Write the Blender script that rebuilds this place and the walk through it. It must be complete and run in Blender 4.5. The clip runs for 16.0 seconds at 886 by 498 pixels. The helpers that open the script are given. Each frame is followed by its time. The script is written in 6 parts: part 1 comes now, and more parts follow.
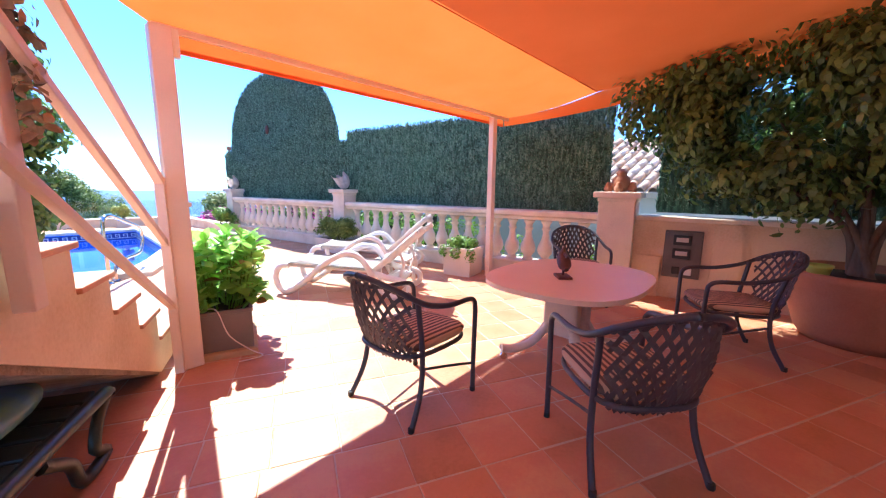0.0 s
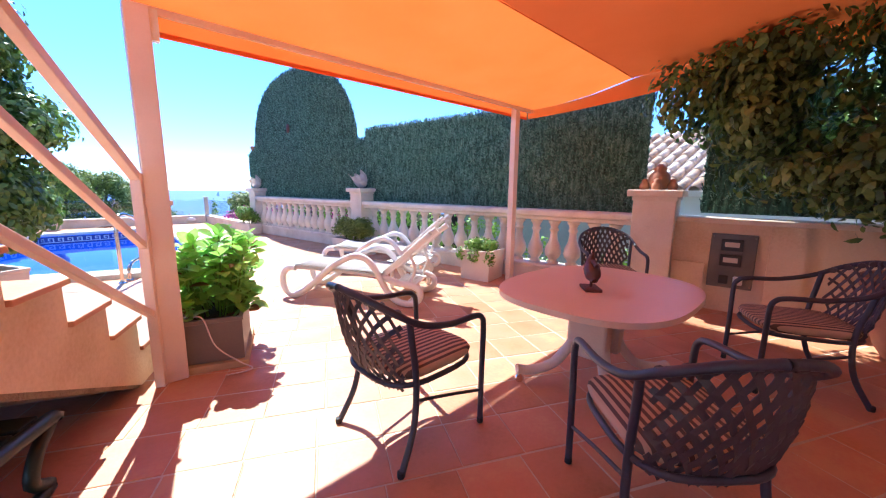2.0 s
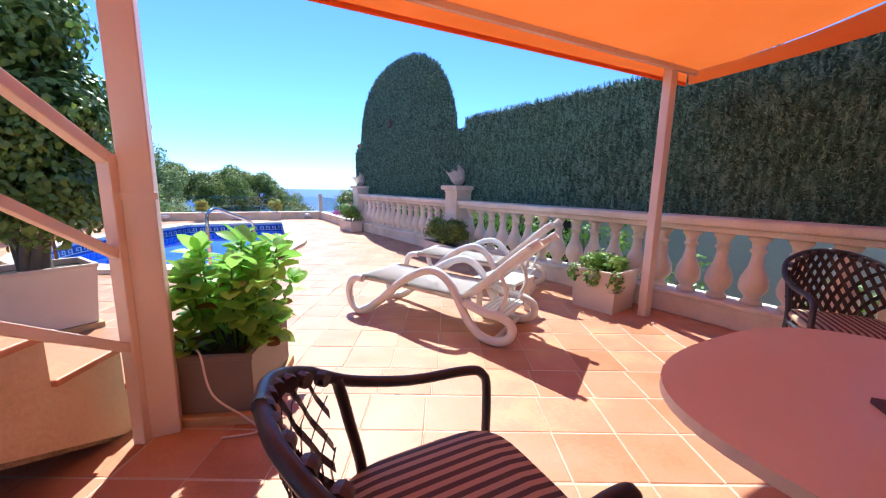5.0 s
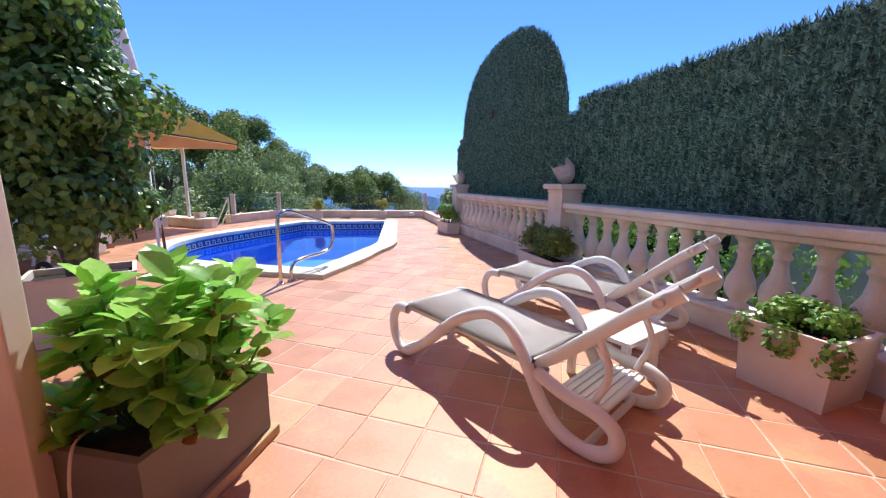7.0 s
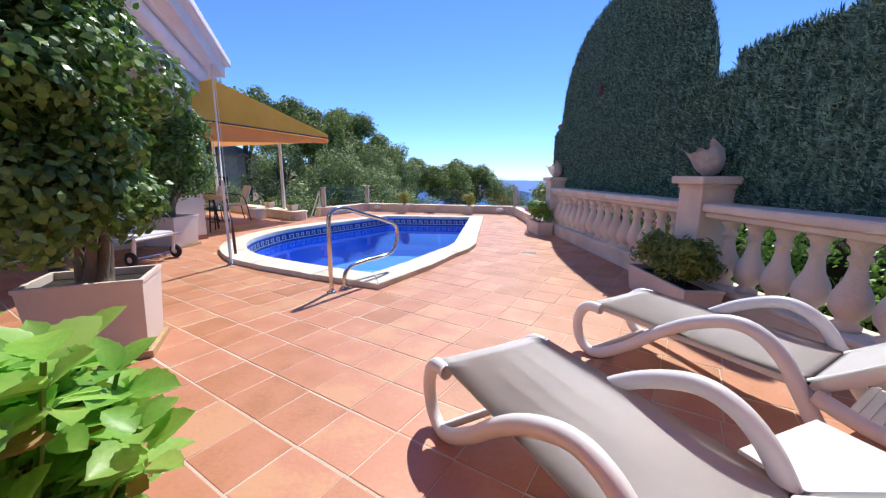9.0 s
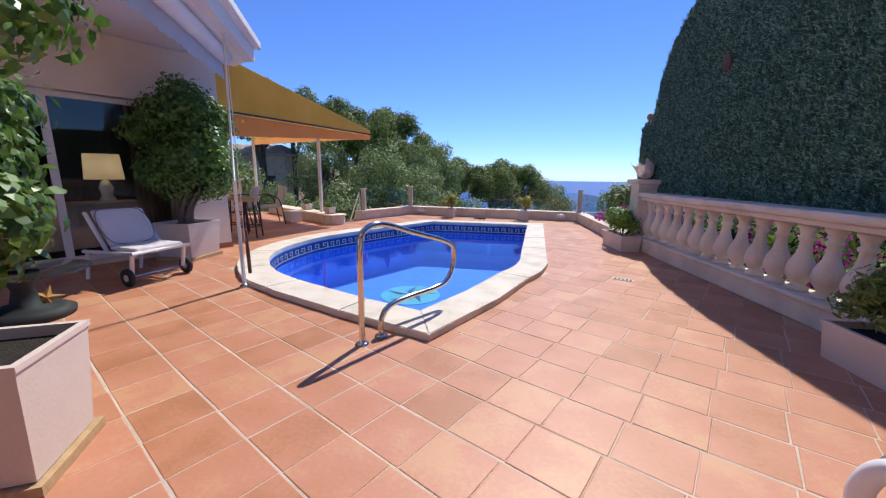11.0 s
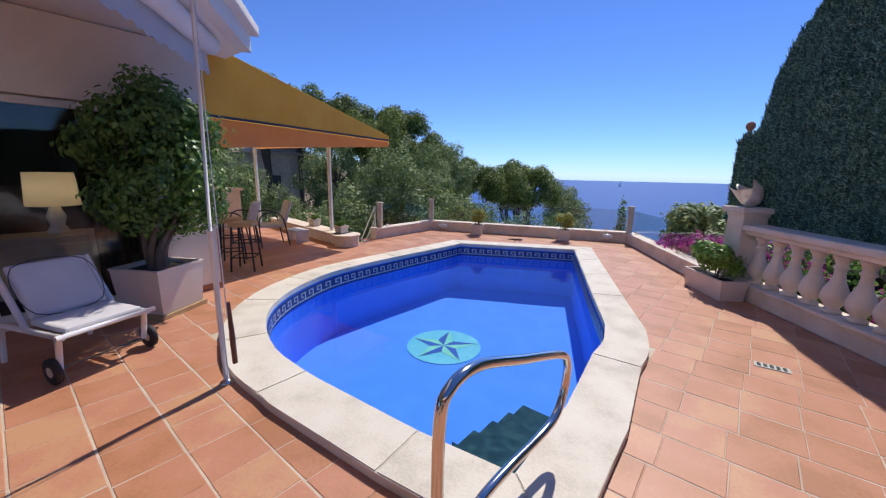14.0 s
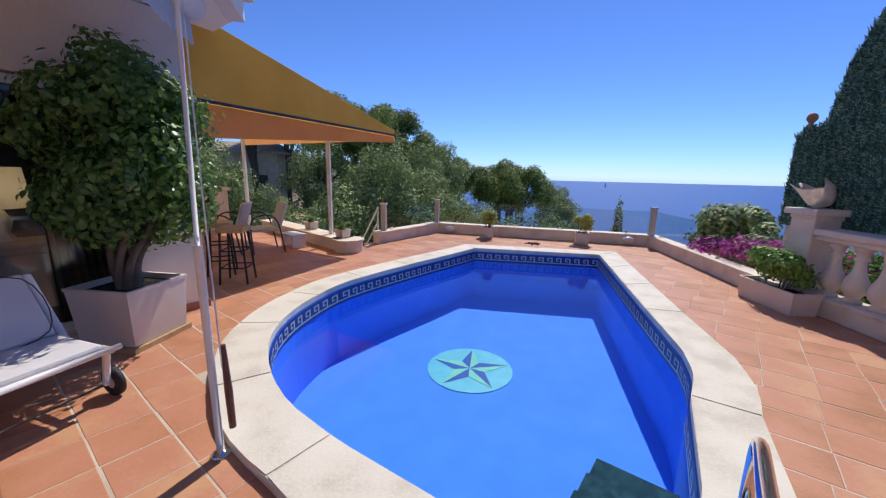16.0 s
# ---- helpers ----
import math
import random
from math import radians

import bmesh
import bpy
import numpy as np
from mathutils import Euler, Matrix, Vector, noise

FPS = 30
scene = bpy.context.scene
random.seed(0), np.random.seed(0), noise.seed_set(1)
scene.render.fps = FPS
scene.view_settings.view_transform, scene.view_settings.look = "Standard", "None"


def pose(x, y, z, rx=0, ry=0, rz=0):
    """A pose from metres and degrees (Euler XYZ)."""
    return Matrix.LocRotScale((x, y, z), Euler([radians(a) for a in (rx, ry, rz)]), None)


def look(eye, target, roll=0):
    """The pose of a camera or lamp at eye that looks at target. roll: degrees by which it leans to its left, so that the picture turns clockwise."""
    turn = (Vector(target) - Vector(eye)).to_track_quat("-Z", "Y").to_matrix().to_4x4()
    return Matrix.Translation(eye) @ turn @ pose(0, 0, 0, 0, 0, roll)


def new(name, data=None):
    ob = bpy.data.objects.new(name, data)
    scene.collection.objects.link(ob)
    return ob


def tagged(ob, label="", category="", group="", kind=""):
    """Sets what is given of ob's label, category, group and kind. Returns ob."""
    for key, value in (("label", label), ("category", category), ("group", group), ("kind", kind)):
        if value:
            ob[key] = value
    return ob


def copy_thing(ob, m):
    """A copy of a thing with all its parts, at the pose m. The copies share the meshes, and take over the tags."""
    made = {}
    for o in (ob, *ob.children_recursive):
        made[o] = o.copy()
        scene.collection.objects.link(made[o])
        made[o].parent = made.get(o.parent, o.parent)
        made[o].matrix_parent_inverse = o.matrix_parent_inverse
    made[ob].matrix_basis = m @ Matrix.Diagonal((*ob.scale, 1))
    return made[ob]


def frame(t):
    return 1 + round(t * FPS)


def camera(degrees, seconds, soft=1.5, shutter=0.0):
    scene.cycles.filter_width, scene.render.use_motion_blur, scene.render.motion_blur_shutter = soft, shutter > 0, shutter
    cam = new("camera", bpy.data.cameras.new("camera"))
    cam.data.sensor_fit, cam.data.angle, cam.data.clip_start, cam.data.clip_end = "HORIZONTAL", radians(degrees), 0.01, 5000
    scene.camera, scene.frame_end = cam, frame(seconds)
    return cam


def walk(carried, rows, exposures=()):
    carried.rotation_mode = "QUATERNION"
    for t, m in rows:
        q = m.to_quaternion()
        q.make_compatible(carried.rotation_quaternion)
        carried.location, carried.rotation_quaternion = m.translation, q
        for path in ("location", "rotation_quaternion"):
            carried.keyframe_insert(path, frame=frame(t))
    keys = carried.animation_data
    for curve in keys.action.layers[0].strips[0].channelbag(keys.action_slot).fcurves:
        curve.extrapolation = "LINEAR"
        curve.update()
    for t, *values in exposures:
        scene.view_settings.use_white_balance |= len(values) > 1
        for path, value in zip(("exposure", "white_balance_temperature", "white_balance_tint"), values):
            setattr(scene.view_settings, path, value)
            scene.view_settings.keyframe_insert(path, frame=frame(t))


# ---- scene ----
cam = camera(100.4, 16.0, 1.2)
PATH = [
    (0, (0.568, 0.347, 1.293), (2.038, 1.664, 0.966), 0.7),
    (0.5, (0.63, 0.361, 1.293), (2.077, 1.702, 0.966), 0.7),
    (1, (0.706, 0.38, 1.293), (2.132, 1.744, 0.965), 0.7),
    (1.5, (0.791, 0.433, 1.282), (2.196, 1.818, 0.955), 0.7),
    (2, (0.909, 0.49, 1.274), (2.28, 1.908, 0.944), 0.6),
    (2.5, (1.026, 0.556, 1.271), (2.352, 2.016, 0.94), 0.6),
    (3, (1.158, 0.628, 1.242), (2.427, 2.141, 0.922), 0.8),
    (3.5, (1.267, 0.735, 1.222), (2.46, 2.309, 0.908), 1.1),
    (6, (1.997, 1.656, 1.225), (2.652, 3.512, 0.871), 0.7),
    (6.5, (2.18, 1.858, 1.225), (2.68, 3.762, 0.868), 0.7),
    (7, (2.393, 2.098, 1.24), (2.713, 4.04, 0.886), 0.6),
    (7.5, (2.522, 2.266, 1.245), (2.697, 4.225, 0.884), 0.5),
    (8, (2.601, 2.525, 1.245), (2.658, 4.488, 0.866), 0.5),
    (8.5, (2.698, 2.789, 1.235), (2.621, 4.75, 0.848), 0.4),
    (9, (2.683, 3.082, 1.235), (2.501, 5.035, 0.841), 0.4),
    (9.5, (2.646, 3.409, 1.23), (2.387, 5.352, 0.832), 0.4),
    (12, (1.906, 4.908, 1.287), (1.48, 6.821, 0.89), 0.9),
    (12.5, (1.78, 5.163, 1.359), (1.349, 7.073, 0.954), 0.9),
    (13, (1.677, 5.363, 1.447), (1.25, 7.274, 1.039), 1.0),
    (13.5, (1.513, 5.51, 1.5), (1.097, 7.424, 1.097), 1.1),
    (14, (1.389, 5.658, 1.574), (0.975, 7.571, 1.167), 1.2),
    (14.5, (1.289, 5.856, 1.619), (0.876, 7.769, 1.207), 1.1),
    (15, (1.135, 6.016, 1.594), (0.729, 7.931, 1.185), 1.2),
    (15.5, (0.953, 6.135, 1.587), (0.561, 8.052, 1.175), 1.4),
    (16, (0.764, 6.273, 1.517), (0.413, 8.2, 1.113), 1.3),
]
walk(cam, [(t, look(eye, target, roll)) for t, eye, target, roll in PATH], [(0.0, 2.08, 5850, 2), (2.0, 1.88, 5850, 2), (3.5, 1.55, 5950, 2), (6.0, 1.2, 6100, 2), (7.0, 0.95, 6250, 4), (9.0, 0.75, 6400, 8), (12.0, 0.3, 6500, 11), (16.0, 0.2, 6500, 10)])

# ---- light ----
world = bpy.data.worlds.new("world")
scene.world = world
world.use_nodes = True
SUN_WAY = Vector((0.17, 0.744, 1.0)).normalized()
sky = world.node_tree.nodes.new("ShaderNodeTexSky")
sky.sky_type, sky.sun_disc = "NISHITA", False
sky.sun_elevation = math.asin(SUN_WAY.z)
sky.sun_rotation = math.atan2(SUN_WAY.x, SUN_WAY.y)
sky.air_density, sky.dust_density, sky.ozone_density = 1.0, 0.0, 4.0
sky.altitude = 1500
blue = world.node_tree.nodes.new("ShaderNodeMix")
blue.data_type, blue.blend_type = "RGBA", "MULTIPLY"
blue.inputs[0].default_value, blue.inputs[7].default_value = 1.0, (0.68, 0.91, 1.46, 1)
world.node_tree.links.new(sky.outputs[0], blue.inputs[6])
world.node_tree.links.new(blue.outputs[2], world.node_tree.nodes["Background"].inputs[0])
world.node_tree.nodes["Background"].inputs[1].default_value = 0.09
sun = new("sun", bpy.data.lights.new("sun", "SUN"))
sun.data.energy, sun.data.angle, sun.data.color = 3.5, radians(0.53), (1.0, 0.95, 0.87)
sun.matrix_world = look(SUN_WAY * 50, (0, 0, 0))


# ---- materials ----
def ramp_mat(name, colors, rough=0.6, scale=6.0, fine=60.0, bump=0.15, metal=0.0, dist=0.01, spec=0.5, island=0.0, obj=0.0, trans=0.0, stretch=(1, 1, 1)):
    """Two scales of noise through a colour ramp, fine relief; island/obj: spread of value from piece to piece."""
    m = bpy.data.materials.new(name)
    m.use_nodes = True
    nt = m.node_tree
    b = nt.nodes["Principled BSDF"]
    n, l = nt.nodes.new, nt.links.new
    tc, mp = n("ShaderNodeTexCoord"), n("ShaderNodeMapping")
    mp.inputs["Scale"].default_value = stretch
    geo = n("ShaderNodeNewGeometry")
    l(geo.outputs["Position"], mp.inputs["Vector"])
    n1, n2 = n("ShaderNodeTexNoise"), n("ShaderNodeTexNoise")
    n1.inputs["Scale"].default_value, n1.inputs["Detail"].default_value = scale, 6
    n2.inputs["Scale"].default_value, n2.inputs["Detail"].default_value = fine, 4
    l(mp.outputs[0], n1.inputs["Vector"])
    l(mp.outputs[0], n2.inputs["Vector"])
    mix = n("ShaderNodeMath")
    mix.operation = "MULTIPLY_ADD"
    l(n2.outputs["Fac"], mix.inputs[0])
    mix.inputs[1].default_value = 0.35
    l(n1.outputs["Fac"], mix.inputs[2])
    fac = mix.outputs[0]
    if island or obj:
        src = geo.outputs["Random Per Island"] if island else n("ShaderNodeObjectInfo").outputs["Random"]
        add = n("ShaderNodeMath")
        add.operation = "MULTIPLY_ADD"
        l(src, add.inputs[0])
        add.inputs[1].default_value = island or obj
        l(fac, add.inputs[2])
        sub = n("ShaderNodeMath")
        sub.operation = "SUBTRACT"
        l(add.outputs[0], sub.inputs[0])
        sub.inputs[1].default_value = (island or obj) / 2
        fac = sub.outputs[0]
    r = n("ShaderNodeValToRGB")
    el = r.color_ramp.elements
    span = len(colors) - 1
    el[0].position, el[0].color = 0.42, (*colors[0], 1)
    el[1].position, el[1].color = 0.92, (*colors[-1], 1)
    for i in range(1, span):
        e = el.new(0.42 + 0.5 * i / span)
        e.color = (*colors[i], 1)
    l(fac, r.inputs[0])
    l(r.outputs[0], b.inputs["Base Color"])
    b.inputs["Roughness"].default_value = rough
    b.inputs["Metallic"].default_value = metal
    b.inputs["Specular IOR Level"].default_value = spec
    if bump:
        bp = n("ShaderNodeBump")
        bp.inputs["Strength"].default_value, bp.inputs["Distance"].default_value = bump, dist
        l(n2.outputs["Fac"], bp.inputs["Height"])
        l(bp.outputs[0], b.inputs["Normal"])
    if trans:
        t = n("ShaderNodeBsdfTranslucent")
        l(r.outputs[0], t.inputs["Color"])
        mx = n("ShaderNodeMixShader")
        mx.inputs[0].default_value = trans
        l(b.outputs[0], mx.inputs[1])
        l(t.outputs[0], mx.inputs[2])
        l(mx.outputs[0], nt.nodes["Material Output"].inputs[0])
    return m


TILE = ramp_mat("terracotta_tile", [(0.42, 0.18, 0.085), (0.5, 0.22, 0.115), (0.535, 0.235, 0.14), (0.57, 0.3, 0.16)], 0.5, 3.2, 45, 0.1, obj=0.42)
TILE_ISL = ramp_mat("terracotta_tile_rest", [(0.42, 0.18, 0.085), (0.5, 0.22, 0.115), (0.535, 0.235, 0.14), (0.57, 0.3, 0.16)], 0.5, 3.2, 45, 0.1, island=0.42)
MORTAR = ramp_mat("mortar", [(0.44, 0.34, 0.25), (0.56, 0.46, 0.36), (0.66, 0.58, 0.47)], 0.9, 2.2, 80, 0.3)
STONE = ramp_mat("cream_cast_stone", [(0.58, 0.48, 0.38), (0.72, 0.62, 0.51), (0.79, 0.7, 0.59)], 0.75, 3, 70, 0.15)
COPING = ramp_mat("pale_coping_stone", [(0.56, 0.5, 0.4), (0.7, 0.63, 0.52), (0.75, 0.69, 0.58)], 0.7, 4, 60, 0.2, obj=0.15)
STUCCO = ramp_mat("ochre_stucco", [(0.58, 0.42, 0.27), (0.71, 0.55, 0.39), (0.77, 0.62, 0.46)], 0.9, 2, 50, 0.4)
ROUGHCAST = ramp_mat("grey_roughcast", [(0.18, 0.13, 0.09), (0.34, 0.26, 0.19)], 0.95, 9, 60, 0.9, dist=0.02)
WHITE_WALL = ramp_mat("warm_white_render", [(0.72, 0.65, 0.57), (0.82, 0.76, 0.68)], 0.85, 2, 70, 0.2)
GRASSWALL = ramp_mat("artificial_hedge_green", [(0.022, 0.075, 0.048), (0.1, 0.245, 0.165), (0.32, 0.54, 0.41)], 0.5, 26, 130, 0.8, dist=0.03, island=0.8, stretch=(1, 1, 0.22))
PAINT_PINK = ramp_mat("salmon_paint", [(0.7, 0.56, 0.48), (0.78, 0.65, 0.58)], 0.45, 3, 90, 0.05)
CANVAS_ORANGE = ramp_mat("orange_canvas", [(0.78, 0.165, 0.025), (0.86, 0.2, 0.04)], 0.8, 2, 160, 0.05, trans=0.33)
# rear cloth: slightly deeper orange and far less translucent than the front
CANVAS_REAR = ramp_mat("less_translucent_orange_canvas", [(0.72, 0.15, 0.03), (0.8, 0.185, 0.045)], 0.85, 1.5, 160, 0.05, trans=0.07)
CANVAS_YELLOW = ramp_mat("yellow_canvas", [(0.66, 0.41, 0.06), (0.75, 0.5, 0.1)], 0.8, 2, 160, 0.1, trans=0.4)
CREAM_PLASTER = ramp_mat("cream_plaster", [(0.84, 0.77, 0.67), (0.89, 0.83, 0.75)], 0.9, 1.5, 60, 0.1)
CANVAS_WHITE = ramp_mat("white_canvas", [(0.74, 0.74, 0.76), (0.8, 0.8, 0.82)], 0.8, 2, 160, 0.1, trans=0.25)
# orange of yellow cloth lit from behind, put into the colour
CANVAS_BACKLIT = ramp_mat("backlit_yellow_canvas", [(0.8, 0.33, 0.1), (0.87, 0.4, 0.14)], 0.8, 2, 160, 0.1, trans=0.5)
NAVY = ramp_mat("navy_binding", [(0.02, 0.025, 0.04), (0.04, 0.05, 0.07)], 0.7)
SEA = ramp_mat("sea_water", [(0.005, 0.065, 0.27), (0.008, 0.09, 0.34)], 0.4, 0.02, 0.4, 0.3, dist=0.5, spec=0.2)
HILL = ramp_mat("scrub_hillside", [(0.03, 0.05, 0.015), (0.06, 0.08, 0.03), (0.16, 0.13, 0.07)], 0.95, 0.2, 3, 0.5, dist=0.1)
POOL_BLUE = ramp_mat("blue_pool_mosaic", [(0.04, 0.23, 0.88), (0.055, 0.27, 0.93)], 0.85, 3, 80, 0.05)
WHITE_PLASTIC = ramp_mat("white_resin", [(0.74, 0.72, 0.71), (0.8, 0.79, 0.78)], 0.35, 3, 90, 0.03)
STEEL = ramp_mat("polished_steel", [(0.62, 0.6, 0.57), (0.72, 0.7, 0.68)], 0.12, 4, 90, 0.02, metal=1.0)
DARKFRAME = ramp_mat("slate_powder_coat", [(0.028, 0.03, 0.045), (0.055, 0.058, 0.08)], 0.4, 5, 120, 0.05)
GREYPOT = ramp_mat("taupe_plastic", [(0.15, 0.12, 0.1), (0.2, 0.165, 0.14)], 0.5, 3, 90, 0.05)
CREAMPOT = ramp_mat("cream_planter", [(0.64, 0.54, 0.46), (0.72, 0.62, 0.55)], 0.6, 3, 70, 0.1)
TERRA = ramp_mat("terracotta_pot", [(0.32, 0.13, 0.07), (0.42, 0.19, 0.11)], 0.75, 4, 60, 0.2)
SOIL_AND_SHADE = ramp_mat("dark_soil_and_shade", [(0.012, 0.009, 0.007), (0.04, 0.03, 0.022)], 0.95, 20, 120, 0.8, dist=0.02)



def glassy(name, tint, ior, rough=0.0, wave=0.0):
    """Clear sheet: what lies behind it, with gloss by Fresnel."""
    m = bpy.data.materials.new(name)
    m.use_nodes = True
    nt = m.node_tree
    n, l = nt.nodes.new, nt.links.new
    nt.nodes.remove(nt.nodes["Principled BSDF"])
    t, g, f, mx = n("ShaderNodeBsdfTransparent"), n("ShaderNodeBsdfGlossy"), n("ShaderNodeLayerWeight"), n("ShaderNodeMixShader")
    pw, ml = n("ShaderNodeMath"), n("ShaderNodeMath")
    pw.operation, ml.operation = "POWER", "MULTIPLY_ADD"
    f.inputs["Blend"].default_value = 0.5
    r0 = ((ior - 1) / (ior + 1)) ** 2
    l(f.outputs["Facing"], pw.inputs[0])
    pw.inputs[1].default_value = 5.0
    l(pw.outputs[0], ml.inputs[0])
    ml.inputs[1].default_value, ml.inputs[2].default_value = 1 - r0, r0
    t.inputs[0].default_value = (*tint, 1)
    g.inputs["Roughness"].default_value = rough
    if wave:
        tex, bp, geo = n("ShaderNodeTexNoise"), n("ShaderNodeBump"), n("ShaderNodeNewGeometry")
        tex.inputs["Scale"].default_value, tex.inputs["Detail"].default_value = 2.2, 3
        l(geo.outputs["Position"], tex.inputs["Vector"])
        bp.inputs["Strength"].default_value, bp.inputs["Distance"].default_value = wave, 0.02
        l(tex.outputs["Fac"], bp.inputs["Height"])
        l(bp.outputs[0], g.inputs["Normal"])
        l(bp.outputs[0], f.inputs["Normal"])
    l(ml.outputs[0], mx.inputs[0])
    l(t.outputs[0], mx.inputs[1])
    l(g.outputs[0], mx.inputs[2])
    l(mx.outputs[0], nt.nodes["Material Output"].inputs[0])
    return m


def stripe_mat(name, a, b, width):
    """Woven stripes across the object's own y axis."""
    m = ramp_mat(name, [a, a], 0.9, 8, 200, 0.2)
    nt = m.node_tree
    n, l = nt.nodes.new, nt.links.new
    tc, sx, w, gt, mx = n("ShaderNodeTexCoord"), n("ShaderNodeSeparateXYZ"), n("ShaderNodeMath"), n("ShaderNodeMath"), n("ShaderNodeMix")
    l(tc.outputs["Object"], sx.inputs[0])
    w.operation = "PINGPONG"
    l(sx.outputs["Y"], w.inputs[0])
    w.inputs[1].default_value = width
    gt.operation = "GREATER_THAN"
    l(w.outputs[0], gt.inputs[0])
    gt.inputs[1].default_value = width / 2
    mx.data_type = "RGBA"
    l(gt.outputs[0], mx.inputs[0])
    mx.inputs[6].default_value, mx.inputs[7].default_value = (*a, 1), (*b, 1)
    l(mx.outputs[2], nt.nodes["Principled BSDF"].inputs["Base Color"])
    return m


WATER = glassy("pool_water", (0.93, 0.98, 1.0), 1.33, 0.0, 0.12)
GLASS = glassy("clear_glass", (0.86, 0.92, 0.9), 1.5)
WINDOW_GLASS = glassy("window_glass", (0.86, 0.88, 0.86), 1.55)
CUSHION = stripe_mat("striped_cushion_cloth", (0.5, 0.36, 0.24), (0.1, 0.075, 0.06), 0.018)
STRAP = ramp_mat("grey_violet_strap", [(0.045, 0.035, 0.04), (0.085, 0.068, 0.075)], 0.5, 6, 120, 0.05)
LEAF_FICUS = ramp_mat("ficus_leaf", [(0.06, 0.13, 0.025), (0.12, 0.23, 0.045), (0.2, 0.33, 0.075)], 0.4, 3, 40, 0.05, island=0.5, trans=0.35)
LEAF_HYDRANGEA = ramp_mat("hydrangea_leaf", [(0.22, 0.47, 0.08), (0.33, 0.62, 0.12), (0.46, 0.72, 0.2)], 0.38, 5, 60, 0.1, island=0.4, trans=0.55)
LEAF_DRY = ramp_mat("dry_leaf", [(0.2, 0.09, 0.03), (0.35, 0.2, 0.08)], 0.7, 5, 60, 0.2, island=0.4, trans=0.2)
# shade is put into this leaf colour, a darker tone for the tub tree
LEAF_FIG_SHADE = ramp_mat("fig_leaf_shade_tone", [(0.05, 0.11, 0.03), (0.1, 0.2, 0.05), (0.2, 0.32, 0.09)], 0.35, 3, 40, 0.1, island=0.6, trans=0.15)
LEAF_FRESH = ramp_mat("fresh_green_leaf", [(0.09, 0.2, 0.025), (0.18, 0.34, 0.05), (0.28, 0.44, 0.09)], 0.45, 5, 60, 0.1, island=0.5, trans=0.3)
LEAF_JUNIPER = ramp_mat("juniper_green", [(0.12, 0.18, 0.03), (0.22, 0.28, 0.06), (0.32, 0.38, 0.1)], 0.6, 5, 60, 0.1, island=0.5, trans=0.45)
LEAF_PINE = ramp_mat("pine_needles", [(0.1, 0.14, 0.024), (0.19, 0.25, 0.05), (0.33, 0.39, 0.1)], 0.6, 0.6, 8, 0.05, island=0.7, trans=0.3)
LEAF_GREY = ramp_mat("olive_grey_leaf", [(0.15, 0.21, 0.06), (0.27, 0.34, 0.11), (0.4, 0.46, 0.18)], 0.6, 0.6, 8, 0.05, island=0.7, trans=0.25)
LEAF_YELLOW = ramp_mat("yellow_green_leaf", [(0.24, 0.27, 0.05), (0.4, 0.42, 0.09), (0.52, 0.5, 0.14)], 0.55, 5, 60, 0.1, island=0.5, trans=0.4)
PETAL_PINK = ramp_mat("magenta_petal", [(0.5, 0.03, 0.3), (0.7, 0.08, 0.45)], 0.6, 5, 60, 0.1, island=0.4, trans=0.3)
PETAL_FADED = ramp_mat("faded_pink_petal", [(0.45, 0.13, 0.08), (0.6, 0.24, 0.16)], 0.7, 5, 60, 0.1, island=0.4, trans=0.2)
PETAL_RED = ramp_mat("red_petal", [(0.6, 0.03, 0.03), (0.8, 0.12, 0.08)], 0.6, 5, 60, 0.1, island=0.4, trans=0.3)
BARK = ramp_mat("grey_brown_bark", [(0.09, 0.065, 0.045), (0.2, 0.15, 0.11)], 0.9, 8, 60, 0.8, dist=0.01, stretch=(1, 1, 0.3))
TABLE_TOP = ramp_mat("salmon_resin_top", [(0.76, 0.58, 0.41), (0.82, 0.66, 0.49)], 0.4, 2, 80, 0.03)
TABLE_BASE = ramp_mat("weathered_cream_resin", [(0.5, 0.42, 0.35), (0.62, 0.53, 0.45)], 0.5, 4, 80, 0.05)
CARVED = ramp_mat("dark_red_carved_wood", [(0.07, 0.02, 0.015), (0.16, 0.055, 0.035)], 0.5, 12, 90, 0.3)
WOOD = ramp_mat("pale_wood", [(0.42, 0.27, 0.13), (0.55, 0.38, 0.2)], 0.7, 4, 70, 0.2, stretch=(1, 6, 6))
BLACK = ramp_mat("black_rubber", [(0.012, 0.012, 0.013), (0.03, 0.03, 0.03)], 0.7, 8, 90, 0.1)
GREENRESIN = ramp_mat("dark_green_resin", [(0.012, 0.02, 0.016), (0.025, 0.04, 0.032)], 0.35, 4, 80, 0.05)
FLOAT = ramp_mat("blue_green_inflatable", [(0.05, 0.12, 0.45), (0.1, 0.24, 0.4), (0.16, 0.32, 0.16)], 0.3, 3.0, 20, 0.02)
METER = ramp_mat("smoked_meter_cover", [(0.1, 0.085, 0.07), (0.16, 0.135, 0.11)], 0.3, 4, 80, 0.03)
METER_DARK = ramp_mat("dark_meter_plastic", [(0.02, 0.018, 0.016), (0.04, 0.036, 0.03)], 0.4)
SHELL = ramp_mat("sea_shell", [(0.6, 0.5, 0.42), (0.75, 0.66, 0.58), (0.8, 0.75, 0.7)], 0.4, 14, 80, 0.2)
KEY_DARK = ramp_mat("navy_pool_tile", [(0.01, 0.03, 0.16), (0.02, 0.05, 0.24)], 0.3, 5, 90, 0.05)
